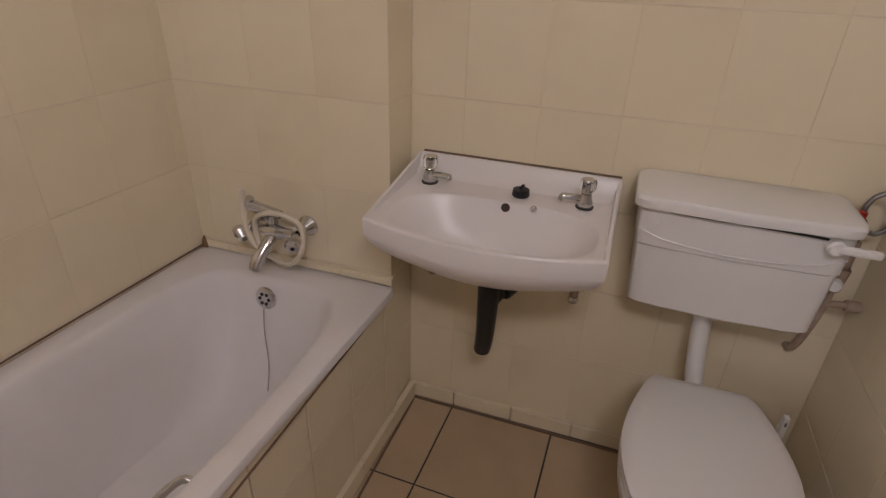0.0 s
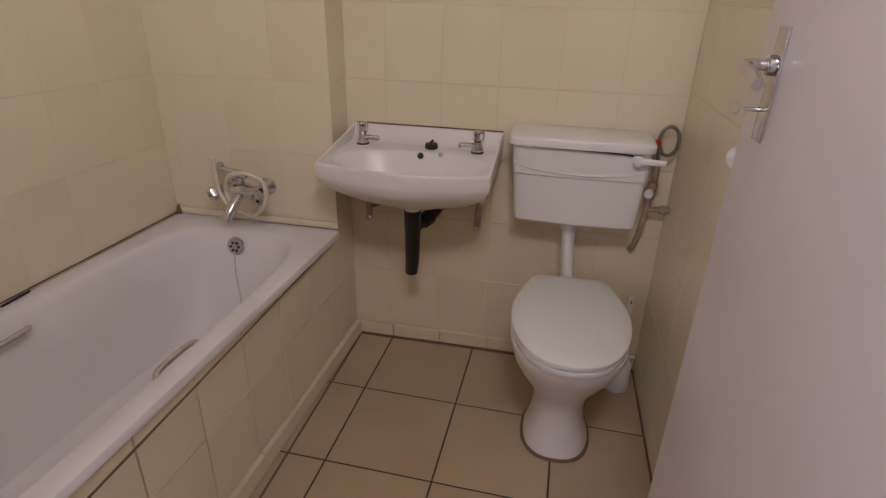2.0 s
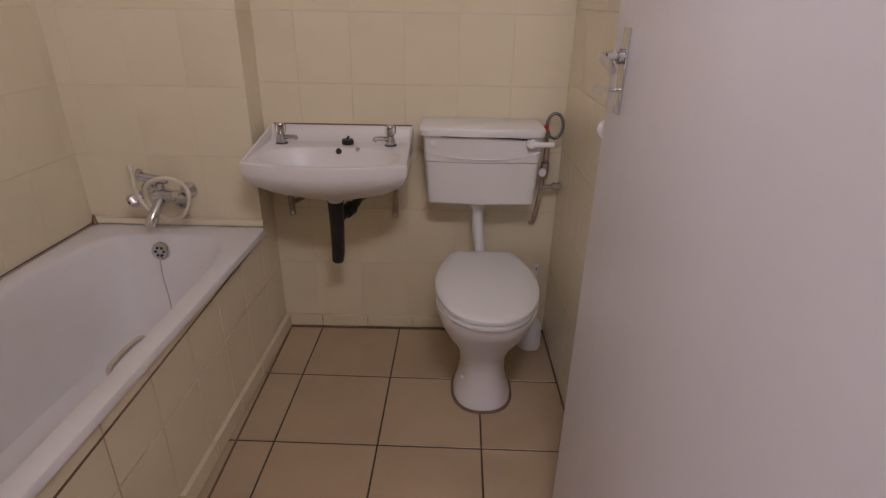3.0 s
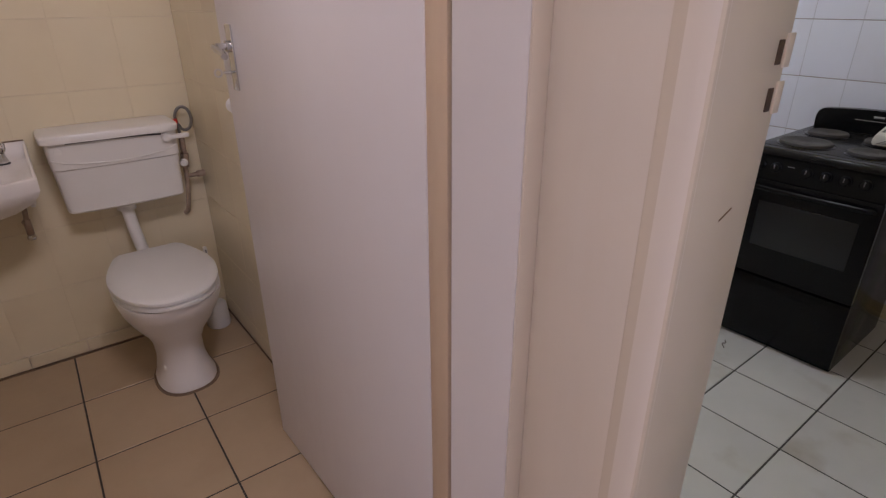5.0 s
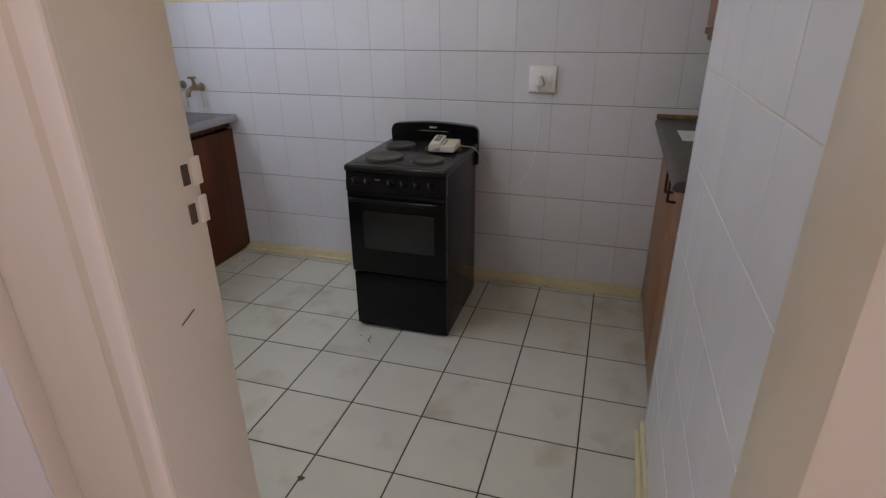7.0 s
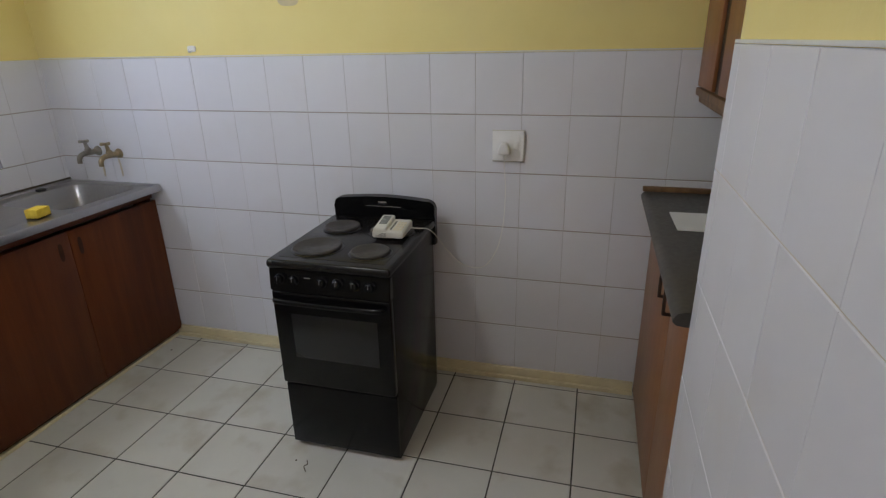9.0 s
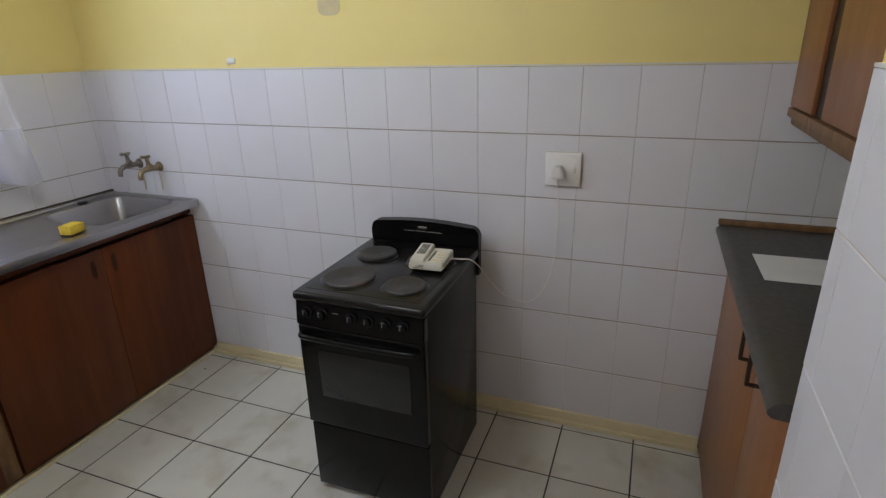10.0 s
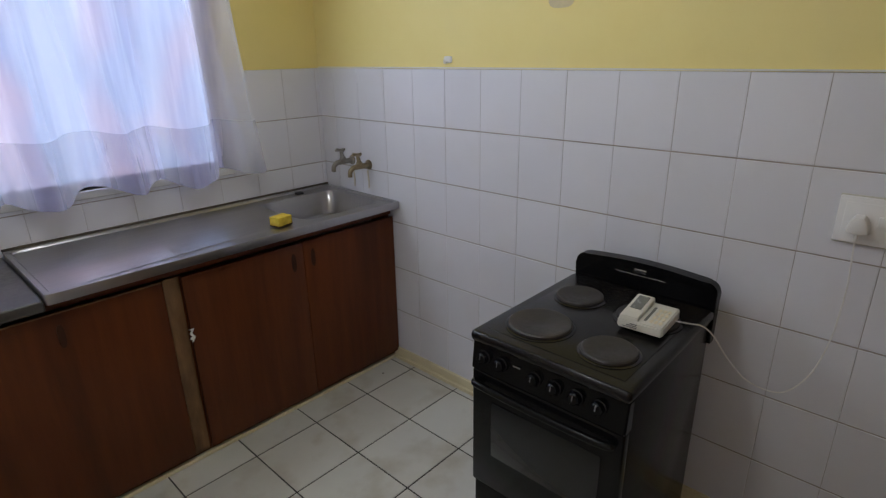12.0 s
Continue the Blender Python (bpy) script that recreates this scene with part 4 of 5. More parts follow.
part("holder", lathe([(0.048, 0), (0.052, 0.01), (0.045, 0.11), (0.036, 0.12), (0.03, 0.12)], 20, Matrix.Translation((1.085, 2.26, 0.0))), PLASTIC, brush)
part("handle", rod((1.085, 2.26, 0.11), (1.08, 2.25, 0.365), 0.009, bevel=0.003), PLASTIC, brush)
part("grip", box(1.076, 2.238, 0.335, 1.091, 2.258, 0.40, 0.004, 2), PLASTIC, brush)
part("grip_slot", box(1.081, 2.2365, 0.374, 1.086, 2.239, 0.388, 0.001), LEAD, brush, "grey hanging slot")


# ---- kitchen ----
def stove():
    ob = thing("stove", "black freestanding electric stove with four solid plates", "stove", (3.15, 0.61, 0))
    x0, x1, y0, y1, zh = 2.872, 3.44, 0.364, 0.842, 0.848
    part("body", box(x0 + 0.03, y0 + 0.006, 0.0, x1, y1 - 0.006, zh - 0.028, 0.004), STOVE_BLACK, ob)
    part("hob", box(x0 - 0.012, y0 - 0.004, zh - 0.035, x1 + 0.004, y1 + 0.004, zh, 0.014, 4), STOVE_MATT, ob, "dusty black enamel hob")
    part("hob_well", box(x0 + 0.03, y0 + 0.03, zh - 0.002, x1 - 0.03, y1 - 0.03, zh + 0.0015, 0.001), STOVE_MATT, ob)
    # back splash with rounded upper corners
    prof = []
    for k in range(9):
        a = math.pi / 2 * k / 8
        prof.append((y0 + 0.035 - 0.035 * math.cos(a), 0.893 + 0.035 * math.sin(a)))
    for k in range(1, 12):
        u = k / 12
        prof.append((y0 + 0.035 + (y1 - y0 - 0.07) * u, 0.928 + 0.012 * math.sin(math.pi * u)))
    for k in range(9):
        a = math.pi / 2 * (1 - k / 8)
        prof.append((y1 - 0.035 + 0.035 * math.cos(a), 0.893 + 0.035 * math.sin(a)))
    prof += [(y1, zh - 0.12), (y0, zh - 0.12)]
    rings = [[(x, y, z) for y, z in prof] for x in (x1 + 0.006, x1 + 0.05)]
    bm = loft(rings)
    bmesh.ops.bevel(bm, geom=[e for e in bm.edges if abs(e.verts[0].co.x - e.verts[1].co.x) < 1e-5], offset=0.006, segments=2, affect="EDGES")
    part("splashback", bm, STOVE_BLACK, ob, "glossy black splashback with rounded corners")
    part("badge", box(x1 + 0.003, 0.585, 0.905, x1 + 0.0065, 0.625, 0.918, 0.001), CHROME, ob, "small oval maker's badge")
    part("splash_groove", box(x1 + 0.004, 0.52, 0.893, x1 + 0.0065, 0.69, 0.897, 0.0008), CHROME, ob, "thin bright trim line")
    for cx, cy, r in ((3.01, 0.705, 0.092), (3.255, 0.715, 0.074), (3.0, 0.485, 0.074), (3.25, 0.49, 0.09)):
        pl = part("hotplate", lathe([(r, 0.001), (r, 0.011), (r - 0.004, 0.0145), (r - 0.016, 0.0145), (r - 0.02, 0.0125), (0.026, 0.0125), (0.022, 0.0105), (0.004, 0.0105)], 40, Matrix.Translation((cx, cy, zh))), HOTPLATE, ob, "worn solid cast-iron hotplate")
        part("trim_ring", lathe([(r + 0.009, 0), (r + 0.009, 0.003), (r + 0.003, 0.0055), (r + 0.0005, 0.0055)], 40, Matrix.Translation((cx, cy, zh)), (False, False)), TRIM, pl, "thin steel ring round the hotplate")
    # control panel, slanted
    bm = loft([[(x0 + 0.03, y, zh - 0.034), (x0 + 0.002, y, zh - 0.034), (x0 - 0.008, y, zh - 0.125), (x0 + 0.03, y, zh - 0.125)] for y in (y0, y1)])
    bmesh.ops.bevel(bm, geom=bm.edges[:], offset=0.004, segments=2, affect="EDGES")
    part("control_panel", bm, STOVE_BLACK, ob)
    n = Vector((-1, 0, 0.11)).normalized()
    for y in (0.795, 0.735, 0.625, 0.563, 0.500, 0.437):
        base = Vector((x0 - 0.003, y, zh - 0.074))
        k = part("knob", lathe([(0.021, 0), (0.021, 0.004), (0.017, 0.006), (0.016, 0.020), (0.013, 0.023)], 22, Matrix.Translation(base) @ axis_to(n)), STOVE_BLACK, ob, "round black control knob")
        # The ridge's bright colour holds the highlight on the knob.
        part("pointer", moved(box(-0.0022, -0.003, 0.020, 0.0022, 0.013, 0.026, 0.0015), Matrix.Translation(base) @ axis_to(n)), POINTER_GLINT, k, "pointer ridge coloured bright for the knob's glint")
    part("panel_print", moved(box(-0.0005, -0.012, -0.0015, 0.0005, 0.012, 0.0015), Matrix.Translation((x0 - 0.0065, 0.683, zh - 0.062))), LEAD, ob, "small pale print between the knobs")
    # oven door
    dz0, dz1 = 0.318, 0.722
    d = part("oven_door", box(x0 - 0.006, y0 + 0.002, dz0, x0 + 0.029, y1 - 0.002, dz1, 0.008, 3), STOVE_BLACK, ob)
    part("oven_window", box(x0 - 0.0085, y0 + 0.055, 0.445, x0 - 0.005, y1 - 0.075, 0.635, 0.003), OVEN_GLASS, d, "smoked glass oven window")
    part("door_handle", tube([(x0 - 0.006, y0 + 0.03, 0.690), (x0 - 0.032, y0 + 0.045, 0.694), (x0 - 0.038, (y0 + y1) / 2, 0.694), (x0 - 0.032, y1 - 0.045, 0.694), (x0 - 0.006, y1 - 0.03, 0.690)], 0.011, 12), STOVE_BLACK, d, "black bar handle")
    part("drawer_front", box(x0 + 0.008, y0 + 0.004, 0.02, x0 + 0.029, y1 - 0.004, dz0 - 0.012, 0.004), STOVE_BLACK, ob, "plain black drawer front")
    return ob


_stove = stove()


def keypad():
    ob = thing("meter_keypad", "white plastic electricity keypad lying on the hob", "keypad", (3.235, 0.475, 0.8635))
    m = Matrix.Translation((3.205, 0.470, 0.8635)) @ pose(0, 0, 0, 0, 0, 3)
    base = loft([[(-0.074, y, 0), (0.074, y, 0), (0.072, y, 0.034), (-0.071, y, 0.026)] for y in (-0.063, 0.063)])
    bmesh.ops.bevel(base, geom=base.edges[:], offset=0.004, segments=2, affect="EDGES")
    part("case", moved(base, m), AGED_PLASTIC, ob)
    hood = loft([[(-0.070, y, 0.022), (0.070, y, 0.030), (0.067, y, 0.052), (-0.067, y, 0.035)] for y in (0.008, 0.060)])
    bmesh.ops.bevel(hood, geom=hood.edges[:], offset=0.003, segments=2, affect="EDGES")
    part("screen_hood", moved(hood, m), AGED_PLASTIC, ob, "raised sloping display hood")
    slope = math.degrees(math.atan2(0.017, 0.134))
    part("display", moved(box(-0.020, 0.018, -0.0005, 0.056, 0.050, 0.0012, 0.0005), m @ Matrix.Translation((0, 0, 0.0438)) @ pose(0, 0, 0, 0, -slope, 0)), DISPLAY, ob, "grey display window")
    keys = m @ Matrix.Translation((0, 0, 0.0303)) @ pose(0, 0, 0, 0, -math.degrees(math.atan2(0.008, 0.143)), 0)
    part("card_slot", moved(box(-0.050, -0.010, -0.0005, 0.040, -0.003, 0.0012), keys), DISPLAY, ob, "dark slot beside the hood")
    for u in range(4):
        for v in range(3):
            part("key", moved(box(-0.052 + 0.024 * u, -0.052 + 0.0125 * v, -0.0005, -0.036 + 0.024 * u, -0.0435 + 0.0125 * v, 0.0022, 0.0008, 1), keys), CREAM_TILE, ob)
    for k in range(3):
        part("print_line", moved(box(-0.0745, 0.006, 0.007 + 0.005 * k, -0.0715, 0.046 - 0.010 * k, 0.009 + 0.005 * k), m), LEAD, ob, "tiny grey print")
    return ob


keypad()
socket = thing("wall_socket", "white square wall socket with a plug in it", "socket", (STOVE_X, 0.06, 1.155))
# Duller rim colours in both the dirty edge and the plate's shadow.
part("back_box", box(STOVE_X - 0.006, -0.005, 1.088, STOVE_X - 0.0005, 0.134, 1.224, 0.002), AGED_PLASTIC, socket, "grey rim for the plate's dirty edge and shadow line")
part("face_plate", box(STOVE_X - 0.017, -0.003, 1.093, STOVE_X - 0.0062, 0.133, 1.221, 0.004, 3), SOCKET_WHITE, socket)
part("insert", box(STOVE_X - 0.020, 0.013, 1.108, STOVE_X - 0.016, 0.117, 1.206, 0.002), SOCKET_WHITE, socket)
part("rocker_switch", box(STOVE_X - 0.026, 0.020, 1.146, STOVE_X - 0.019, 0.040, 1.176, 0.003), SOCKET_WHITE, socket, "small rocker switch")
lead = thing("plug_and_lead", "white plug with a thin cable drooping to the keypad", "cable", (STOVE_X - 0.03, 0.075, 1.15))
PLUG_OUT = [(-0.010, 0.026), (0.010, 0.026), (0.020, 0.012), (0.027, -0.012), (0.026, -0.023), (0.016, -0.027), (-0.016, -0.027), (-0.026, -0.023), (-0.027, -0.012), (-0.020, 0.012)]
part("plug", loft([[(STOVE_X - 0.0205 - d, 0.078 - y * k, 1.150 + z * k) for y, z in PLUG_OUT] for d, k in ((0, 0.94), (0.004, 1.0), (0.022, 0.97), (0.030, 0.84), (0.033, 0.6))]), PLASTIC, lead, "angular white plug top")
part("cable_grip", rod((STOVE_X - 0.037, 0.078, 1.127), (STOVE_X - 0.041, 0.078, 1.104), 0.005, bevel=0.001), PLASTIC, lead)
part("cable", tube([(STOVE_X - 0.038, 0.078, 1.122), (STOVE_X - 0.042, 0.076, 1.08), (3.556, 0.07, 0.96), (3.55, 0.078, 0.80), (3.53, 0.105, 0.685), (3.50, 0.16, 0.618), (3.452, 0.238, 0.645), (3.40, 0.292, 0.722), (3.345, 0.330, 0.812), (3.30, 0.352, 0.8545), (3.268, 0.378, 0.866), (3.238, 0.410, 0.876)], 0.0021, 8, 10), PLASTIC, lead, "thin white cable")
hook = thing("wall_hook", "small white adhesive hook above the tiles", "hook", (STOVE_X, 1.585, 1.565))
part("pad", loft([super_ring(0, 0, z, a, b, 4, 20) for z, a, b in ((0, 0.014, 0.022), (0.004, 0.014, 0.022), (0.006, 0.011, 0.018))]), PLASTIC, hook).matrix_world = Matrix.Translation((STOVE_X + 0.0095, 1.585, 1.572)) @ axis_to((-1, 0, 0)) @ pose(0, 0, 0, 0, 0, 90)
part("peg", tube([(STOVE_X + 0.005, 1.585, 1.562), (STOVE_X - 0.012, 1.585, 1.558), (STOVE_X - 0.018, 1.585, 1.57)], 0.004, 8), PLASTIC, hook)
single("filler_patch", loft([super_ring(0, 0, z, 0.052, 0.04, 3.2, 20) for z in (0, 0.002)]), PATCH, "smeared grey filler patch on the yellow wall", "patch").matrix_world = Matrix.Translation((STOVE_X + 0.0098, 1.05, 1.78)) @ axis_to((-1, 0, 0))


def bib_tap(y, z, mat, label):
    ob = thing("bib_tap", label, "tap", (STOVE_X, y, z), group="sink taps")
    part("flange", lathe([(0.026, 0), (0.024, 0.006), (0.014, 0.012)], 18, Matrix.Translation((STOVE_X, y, z)) @ axis_to((-1, 0, 0))), mat, ob)
    part("barrel", rod((STOVE_X - 0.01, y, z), (STOVE_X - 0.09, y, z), 0.014, bevel=0.003), mat, ob)
    part("nozzle", tube([(STOVE_X - 0.07, y, z), (STOVE_X - 0.10, y, z - 0.002), (STOVE_X - 0.122, y, z - 0.018), (STOVE_X - 0.126, y, z - 0.045)], lambda t: 0.0135 - 0.002 * t, 12), mat, ob)
    part("bonnet", lathe([(0.016, 0), (0.017, 0.012), (0.011, 0.018), (0.008, 0.05)], 14, Matrix.Translation((STOVE_X - 0.06, y, z + 0.008)) @ pose(0, 0, 0, 0, -12, 0)), mat, ob)
    part("cross_handle", merge(rod((STOVE_X - 0.075, y - 0.03, z + 0.062), (STOVE_X - 0.075, y + 0.03, z + 0.062), 0.0065, 10, 0.002), rod((STOVE_X - 0.105, y, z + 0.062), (STOVE_X - 0.045, y, z + 0.062), 0.0065, 10, 0.002)), mat, ob)
    return ob


bib_tap(2.14, 1.06, BRASS, "tarnished brass bib tap above the sink")
bib_tap(2.275, 1.07, DULL_CHROME, "dull chrome bib tap above the sink corner")

for y, low in ((2.150, 0.935), (2.268, 0.93)):
    run = loft([[(STOVE_X - 0.0008 + d, y - w, z) for w in (-0.007 - 0.004 * math.sin(31 * z), 0.006 + 0.003 * math.sin(47 * z))] + [(STOVE_X + 0.0004 + d, y - w, z) for w in (0.006 + 0.003 * math.sin(47 * z), -0.007 - 0.004 * math.sin(31 * z))] for d, z in [(0.0, low + 0.012 * k) for k in range(9)]])
    single("rust_stain", run, RUST_RUN, "thin brown water stain running down the tiles below a tap", "stain", group="tap stains")

SINK_Y, SINK_Z, SINK_L = 1.908, 0.905, 2.075


def sink_top():
    ob = thing("kitchen_sink", "stainless steel sink top with ribbed drainer and single bowl", "sink", (2.8, 2.2, SINK_Z))
    x0, x1, y0, y1 = SINK_L, STOVE_X - 0.004, SINK_Y, WINDOW_Y - 0.004
    bx0, bx1, by0, by1 = 3.09, 3.54, 2.0, 2.425
    n = 48

    def ring(ax0, ax1, ay0, ay1, z, p):
        return super_ring((ax0 + ax1) / 2, (ay0 + ay1) / 2, z, (ax1 - ax0) / 2, (ay1 - ay0) / 2, p, n)

    rings = [ring(x0, x1, y0, y1, SINK_Z - 0.034, 80), ring(x0, x1, y0, y1, SINK_Z - 0.008, 80), ring(x0 + 0.003, x1 - 0.003, y0 + 0.003, y1 - 0.003, SINK_Z, 80), ring(x0 + 0.018, x1 - 0.018, y0 + 0.02, y1 - 0.018, SINK_Z, 80), ring(x0 + 0.024, x1 - 0.022, y0 + 0.026, y1 - 0.022, SINK_Z - 0.007, 60)]
    rings += [ring(bx0, bx1, by0, by1, SINK_Z - 0.009, 7), ring(bx0 + 0.008, bx1 - 0.008, by0 + 0.008, by1 - 0.008, SINK_Z - 0.018, 7), ring(bx0 + 0.022, bx1 - 0.022, by0 + 0.022, by1 - 0.022, SINK_Z - 0.13, 6), ring(bx0 + 0.05, bx1 - 0.05, by0 + 0.05, by1 - 0.05, SINK_Z - 0.155, 5), ring(bx0 + 0.2, bx1 - 0.2, by0 + 0.17, by1 - 0.17, SINK_Z - 0.158, 2)]
    part("steel_top", loft(rings, (False, True)), STEEL, ob)
    part("upstand", box(x0, y1 - 0.012, SINK_Z - 0.004, x1, y1, SINK_Z + 0.003, 0.001), STEEL, ob, "low steel upstand with dark sealant")
    part("sealant", box(x0, y1 - 0.006, SINK_Z + 0.0025, x1, y1 + 0.0035, SINK_Z + 0.012, 0.001), MOULD, ob, "blackened sealant line")
    part("drain", lathe([(0.035, 0), (0.03, 0.003), (0.01, 0.001)], 20, Matrix.Translation(((bx0 + bx1) / 2, (by0 + by1) / 2, SINK_Z - 0.157))), CHROME, ob)
    return ob


sink_top()
sponge = thing("sponge", "yellow foam sponge with dark scourer on the sink edge", "sponge", (2.985, 2.03, SINK_Z - 0.006))
m = Matrix.Translation((2.985, 2.03, SINK_Z - 0.0065)) @ pose(0, 0, 0, 0, 0, 12) @ Matrix.Diagonal((0.86, 0.9, 0.9, 1))
part("scourer", moved(box(-0.045, -0.032, 0, 0.045, 0.032, 0.004, 0.001), m), PULL_BROWN, sponge, "dark scouring layer")
part("foam", moved(box(-0.045, -0.032, 0.004, 0.045, 0.032, 0.046, 0.003, 2), m), SPONGE, sponge)
single("sink_plug", lathe([(0.024, 0), (0.022, 0.008), (0.006, 0.01)], 16, Matrix.Translation((3.36, 2.462, SINK_Z - 0.0065))), RUBBER, "black rubber plug behind the sink bowl", "plug")


def sink_cabinet():
    ob = thing("sink_cabinet", "red-brown veneered sink cabinet with three doors", "cabinet", (2.8, 2.2, 0))
    fy = 1.978
    bm = box(SINK_L - 0.30, fy + 0.021, 0.03, SINK_L - 0.284, WINDOW_Y - 0.006, SINK_Z - 0.036)
    box(STOVE_X - 0.022, fy + 0.021, 0.03, STOVE_X - 0.006, WINDOW_Y - 0.006, SINK_Z - 0.036, bm=bm)
    box(SINK_L - 0.284, fy + 0.021, 0.045, STOVE_X - 0.022, WINDOW_Y - 0.006, 0.061, bm=bm)
    box(SINK_L - 0.284, fy + 0.01, 0.03, STOVE_X - 0.022, fy + 0.0205, SINK_Z - 0.09, bm=bm)
    part("carcass", bm, WOOD, ob)
    part("plinth", box(SINK_L - 0.30, fy + 0.018, 0.0, STOVE_X - 0.014, fy + 0.038, 0.0445), WOOD_RAW, ob, "worn timber plinth")
    part("floor_bead", box(SINK_L - 0.30, fy - 0.005, 0.0, STOVE_X - 0.02, fy + 0.017, 0.018, 0.004), SKIRT_PAINT, ob, "dirty cream bead along the floor")
    part("top_rail", box(SINK_L - 0.30, fy + 0.002, SINK_Z - 0.078, STOVE_X - 0.008, fy + 0.02, SINK_Z - 0.035, 0.002), WOOD, ob)
    for x in (2.44,):
        part("stile", box(x, fy + 0.001, 0.035, x + 0.06, fy + 0.02, SINK_Z - 0.086, 0.003), WOOD_RAW, ob, "worn pale timber stile")
    for a, b, hx in ((2.505, 3.0365, 2.985), (3.0385, 3.578, 3.085), (SINK_L - 0.295, 2.435, 2.10)):
        d = part("cabinet_door", box(a, fy - 0.016, 0.045, b, fy + 0.001, SINK_Z - 0.088, 0.003), WOOD, ob)
        # Flat dark oval stands for the pull's recess and its shade.
        part("finger_pull", loft([[(x, fy - 0.0175 + dy, z) for x, z, _ in super_ring(hx, 0.735, 0, 0.011, 0.042, 2.6, 20)] for dy in (0, 0.003)]), PULL_BROWN, d, "dark oval in place of a recessed finger pull")
    # Pale strip colours in the light caught by this edge.
    part("door_top_edge", box(SINK_L - 0.293, fy - 0.0165, SINK_Z - 0.0885, 2.433, fy - 0.003, SINK_Z - 0.0845, 0.001), WOOD_RAW, ob, "pale strip for the light along the door's top edge")
    part("chipped_edge", loft([[(2.50 + 0.006 * math.sin(z * 300), fy - 0.0175, z), (2.512 + 0.005 * math.sin(z * 170), fy - 0.0175, z), (2.512 + 0.005 * math.sin(z * 170), fy - 0.0155, z), (2.50 + 0.006 * math.sin(z * 300), fy - 0.0155, z)] for z in [0.545 + 0.008 * k for k in range(8)]]), PAPER, ob, "white splintered chip on the door edge")
    return ob


sink_cabinet()
worktop_left = thing("worktop", "charcoal laminate worktop beside the sink drainer", "worktop", (1.6, 2.2, 0.9))
part("slab", box(RIGHT_X + 0.13, SINK_Y + 0.005, SINK_Z - 0.055, SINK_L - 0.003, WINDOW_Y - 0.004, SINK_Z - 0.015, 0.008, 3), LAMINATE, worktop_left)
cab_left = thing("base_cabinet", "red-brown veneered base cabinet under the laminate worktop", "cabinet", (1.45, 2.2, 0))
part("carcass", box(RIGHT_X + 0.132, 1.998, 0.03, SINK_L - 0.302, WINDOW_Y - 0.006, SINK_Z - 0.056, 0.002), WOOD, cab_left)
part("cabinet_door", box(RIGHT_X + 0.138, 1.962, 0.045, SINK_L - 0.308, 1.996, SINK_Z - 0.09, 0.003), WOOD, cab_left)
part("plinth", box(RIGHT_X + 0.132, 2.02, 0, SINK_L - 0.302, 2.04, 0.03), WOOD_RAW, cab_left)


def right_units():
    zc, fy = 0.988, -0.552
    top = thing("worktop", "charcoal laminate worktop with rounded front edge", "worktop", (3.0, -0.8, zc))
    prof = [(-1.056, zc), (-0.52, zc), (-0.503, zc - 0.006), (-0.494, zc - 0.018), (-0.494, zc - 0.028), (-0.503, zc - 0.036), (-0.52, zc - 0.038), (-1.056, zc - 0.038)]
    part("slab", loft([[(x, y, z) for y, z in prof] for x in (2.466, STOVE_X - 0.003)]), LAMINATE, top)
    part("edge_strip", box(STOVE_X - 0.022, -1.05, zc, STOVE_X - 0.002, -0.497, zc + 0.02, 0.003), WOOD_RAW, top, "dirty brown strip along the wall")
    cab = thing("base_cabinet", "orange-brown veneered base cabinet with dark handles", "cabinet", (3.0, -0.8, 0))
    part("carcass", box(2.468, -1.054, 0.06, STOVE_X - 0.012, fy - 0.018, zc - 0.039, 0.002), WOOD_LIGHT, cab)
    part("plinth", box(2.468, -1.05, 0, STOVE_X - 0.02, fy - 0.03, 0.06), WOOD_RAW, cab)
    for a, b, hx in ((2.868, STOVE_X - 0.014, 2.928), (2.472, 2.864, 2.803)):
        d = part("cabinet_door", box(a, fy - 0.017, 0.03, b, fy, zc - 0.05, 0.003), WOOD_LIGHT, cab)
        part("handle", tube([(hx, fy, 0.812), (hx, fy + 0.026, 0.814), (hx, fy + 0.03, 0.822), (hx, fy + 0.03, 0.899), (hx, fy + 0.026, 0.907), (hx, fy, 0.909)], 0.0055, 8, 4), HANDLE_DARK, d, "dark metal bow handle")
    up = thing("wall_cabinet", "orange-brown veneered wall cabinet with pale bottom moulding", "cabinet", (3.0, -0.85, 1.4))
    uy = -0.652
    part("carcass", box(2.466, -1.055, 1.40, STOVE_X - 0.004, uy - 0.018, 2.15, 0.002), WOOD_LIGHT, up)
    for a, b in ((3.30, STOVE_X - 0.008), (2.47, 3.19)):
        part("cabinet_door", box(a, uy - 0.017, 1.405, b, uy, 2.14, 0.004), WOOD_LIGHT, up)
    # Dark strip stands in for the gap between the doors.
    part("shadow_gap", box(3.19, uy - 0.0175, 1.40, 3.30, uy - 0.012, 2.14), HANDLE_DARK, up, "dark strip in place of the gap between the doors")
    part("bottom_moulding", merge(box(2.468, uy - 0.03, 1.372, STOVE_X - 0.006, uy + 0.004, 1.40, 0.004), box(2.468, uy - 0.05, 1.345, STOVE_X - 0.006, uy - 0.01, 1.372, 0.006)), WOOD_RAW, up, "pale timber bottom moulding")
    sheet = single("paper_sheet", box(-0.15, -0.105, 0, 0.15, 0.105, 0.0012), PAPER, "blank white sheet of paper on the dark worktop", "paper")
    sheet.matrix_world = pose(3.177, -0.72, zc + 0.001, 0, 0, 91)


right_units()


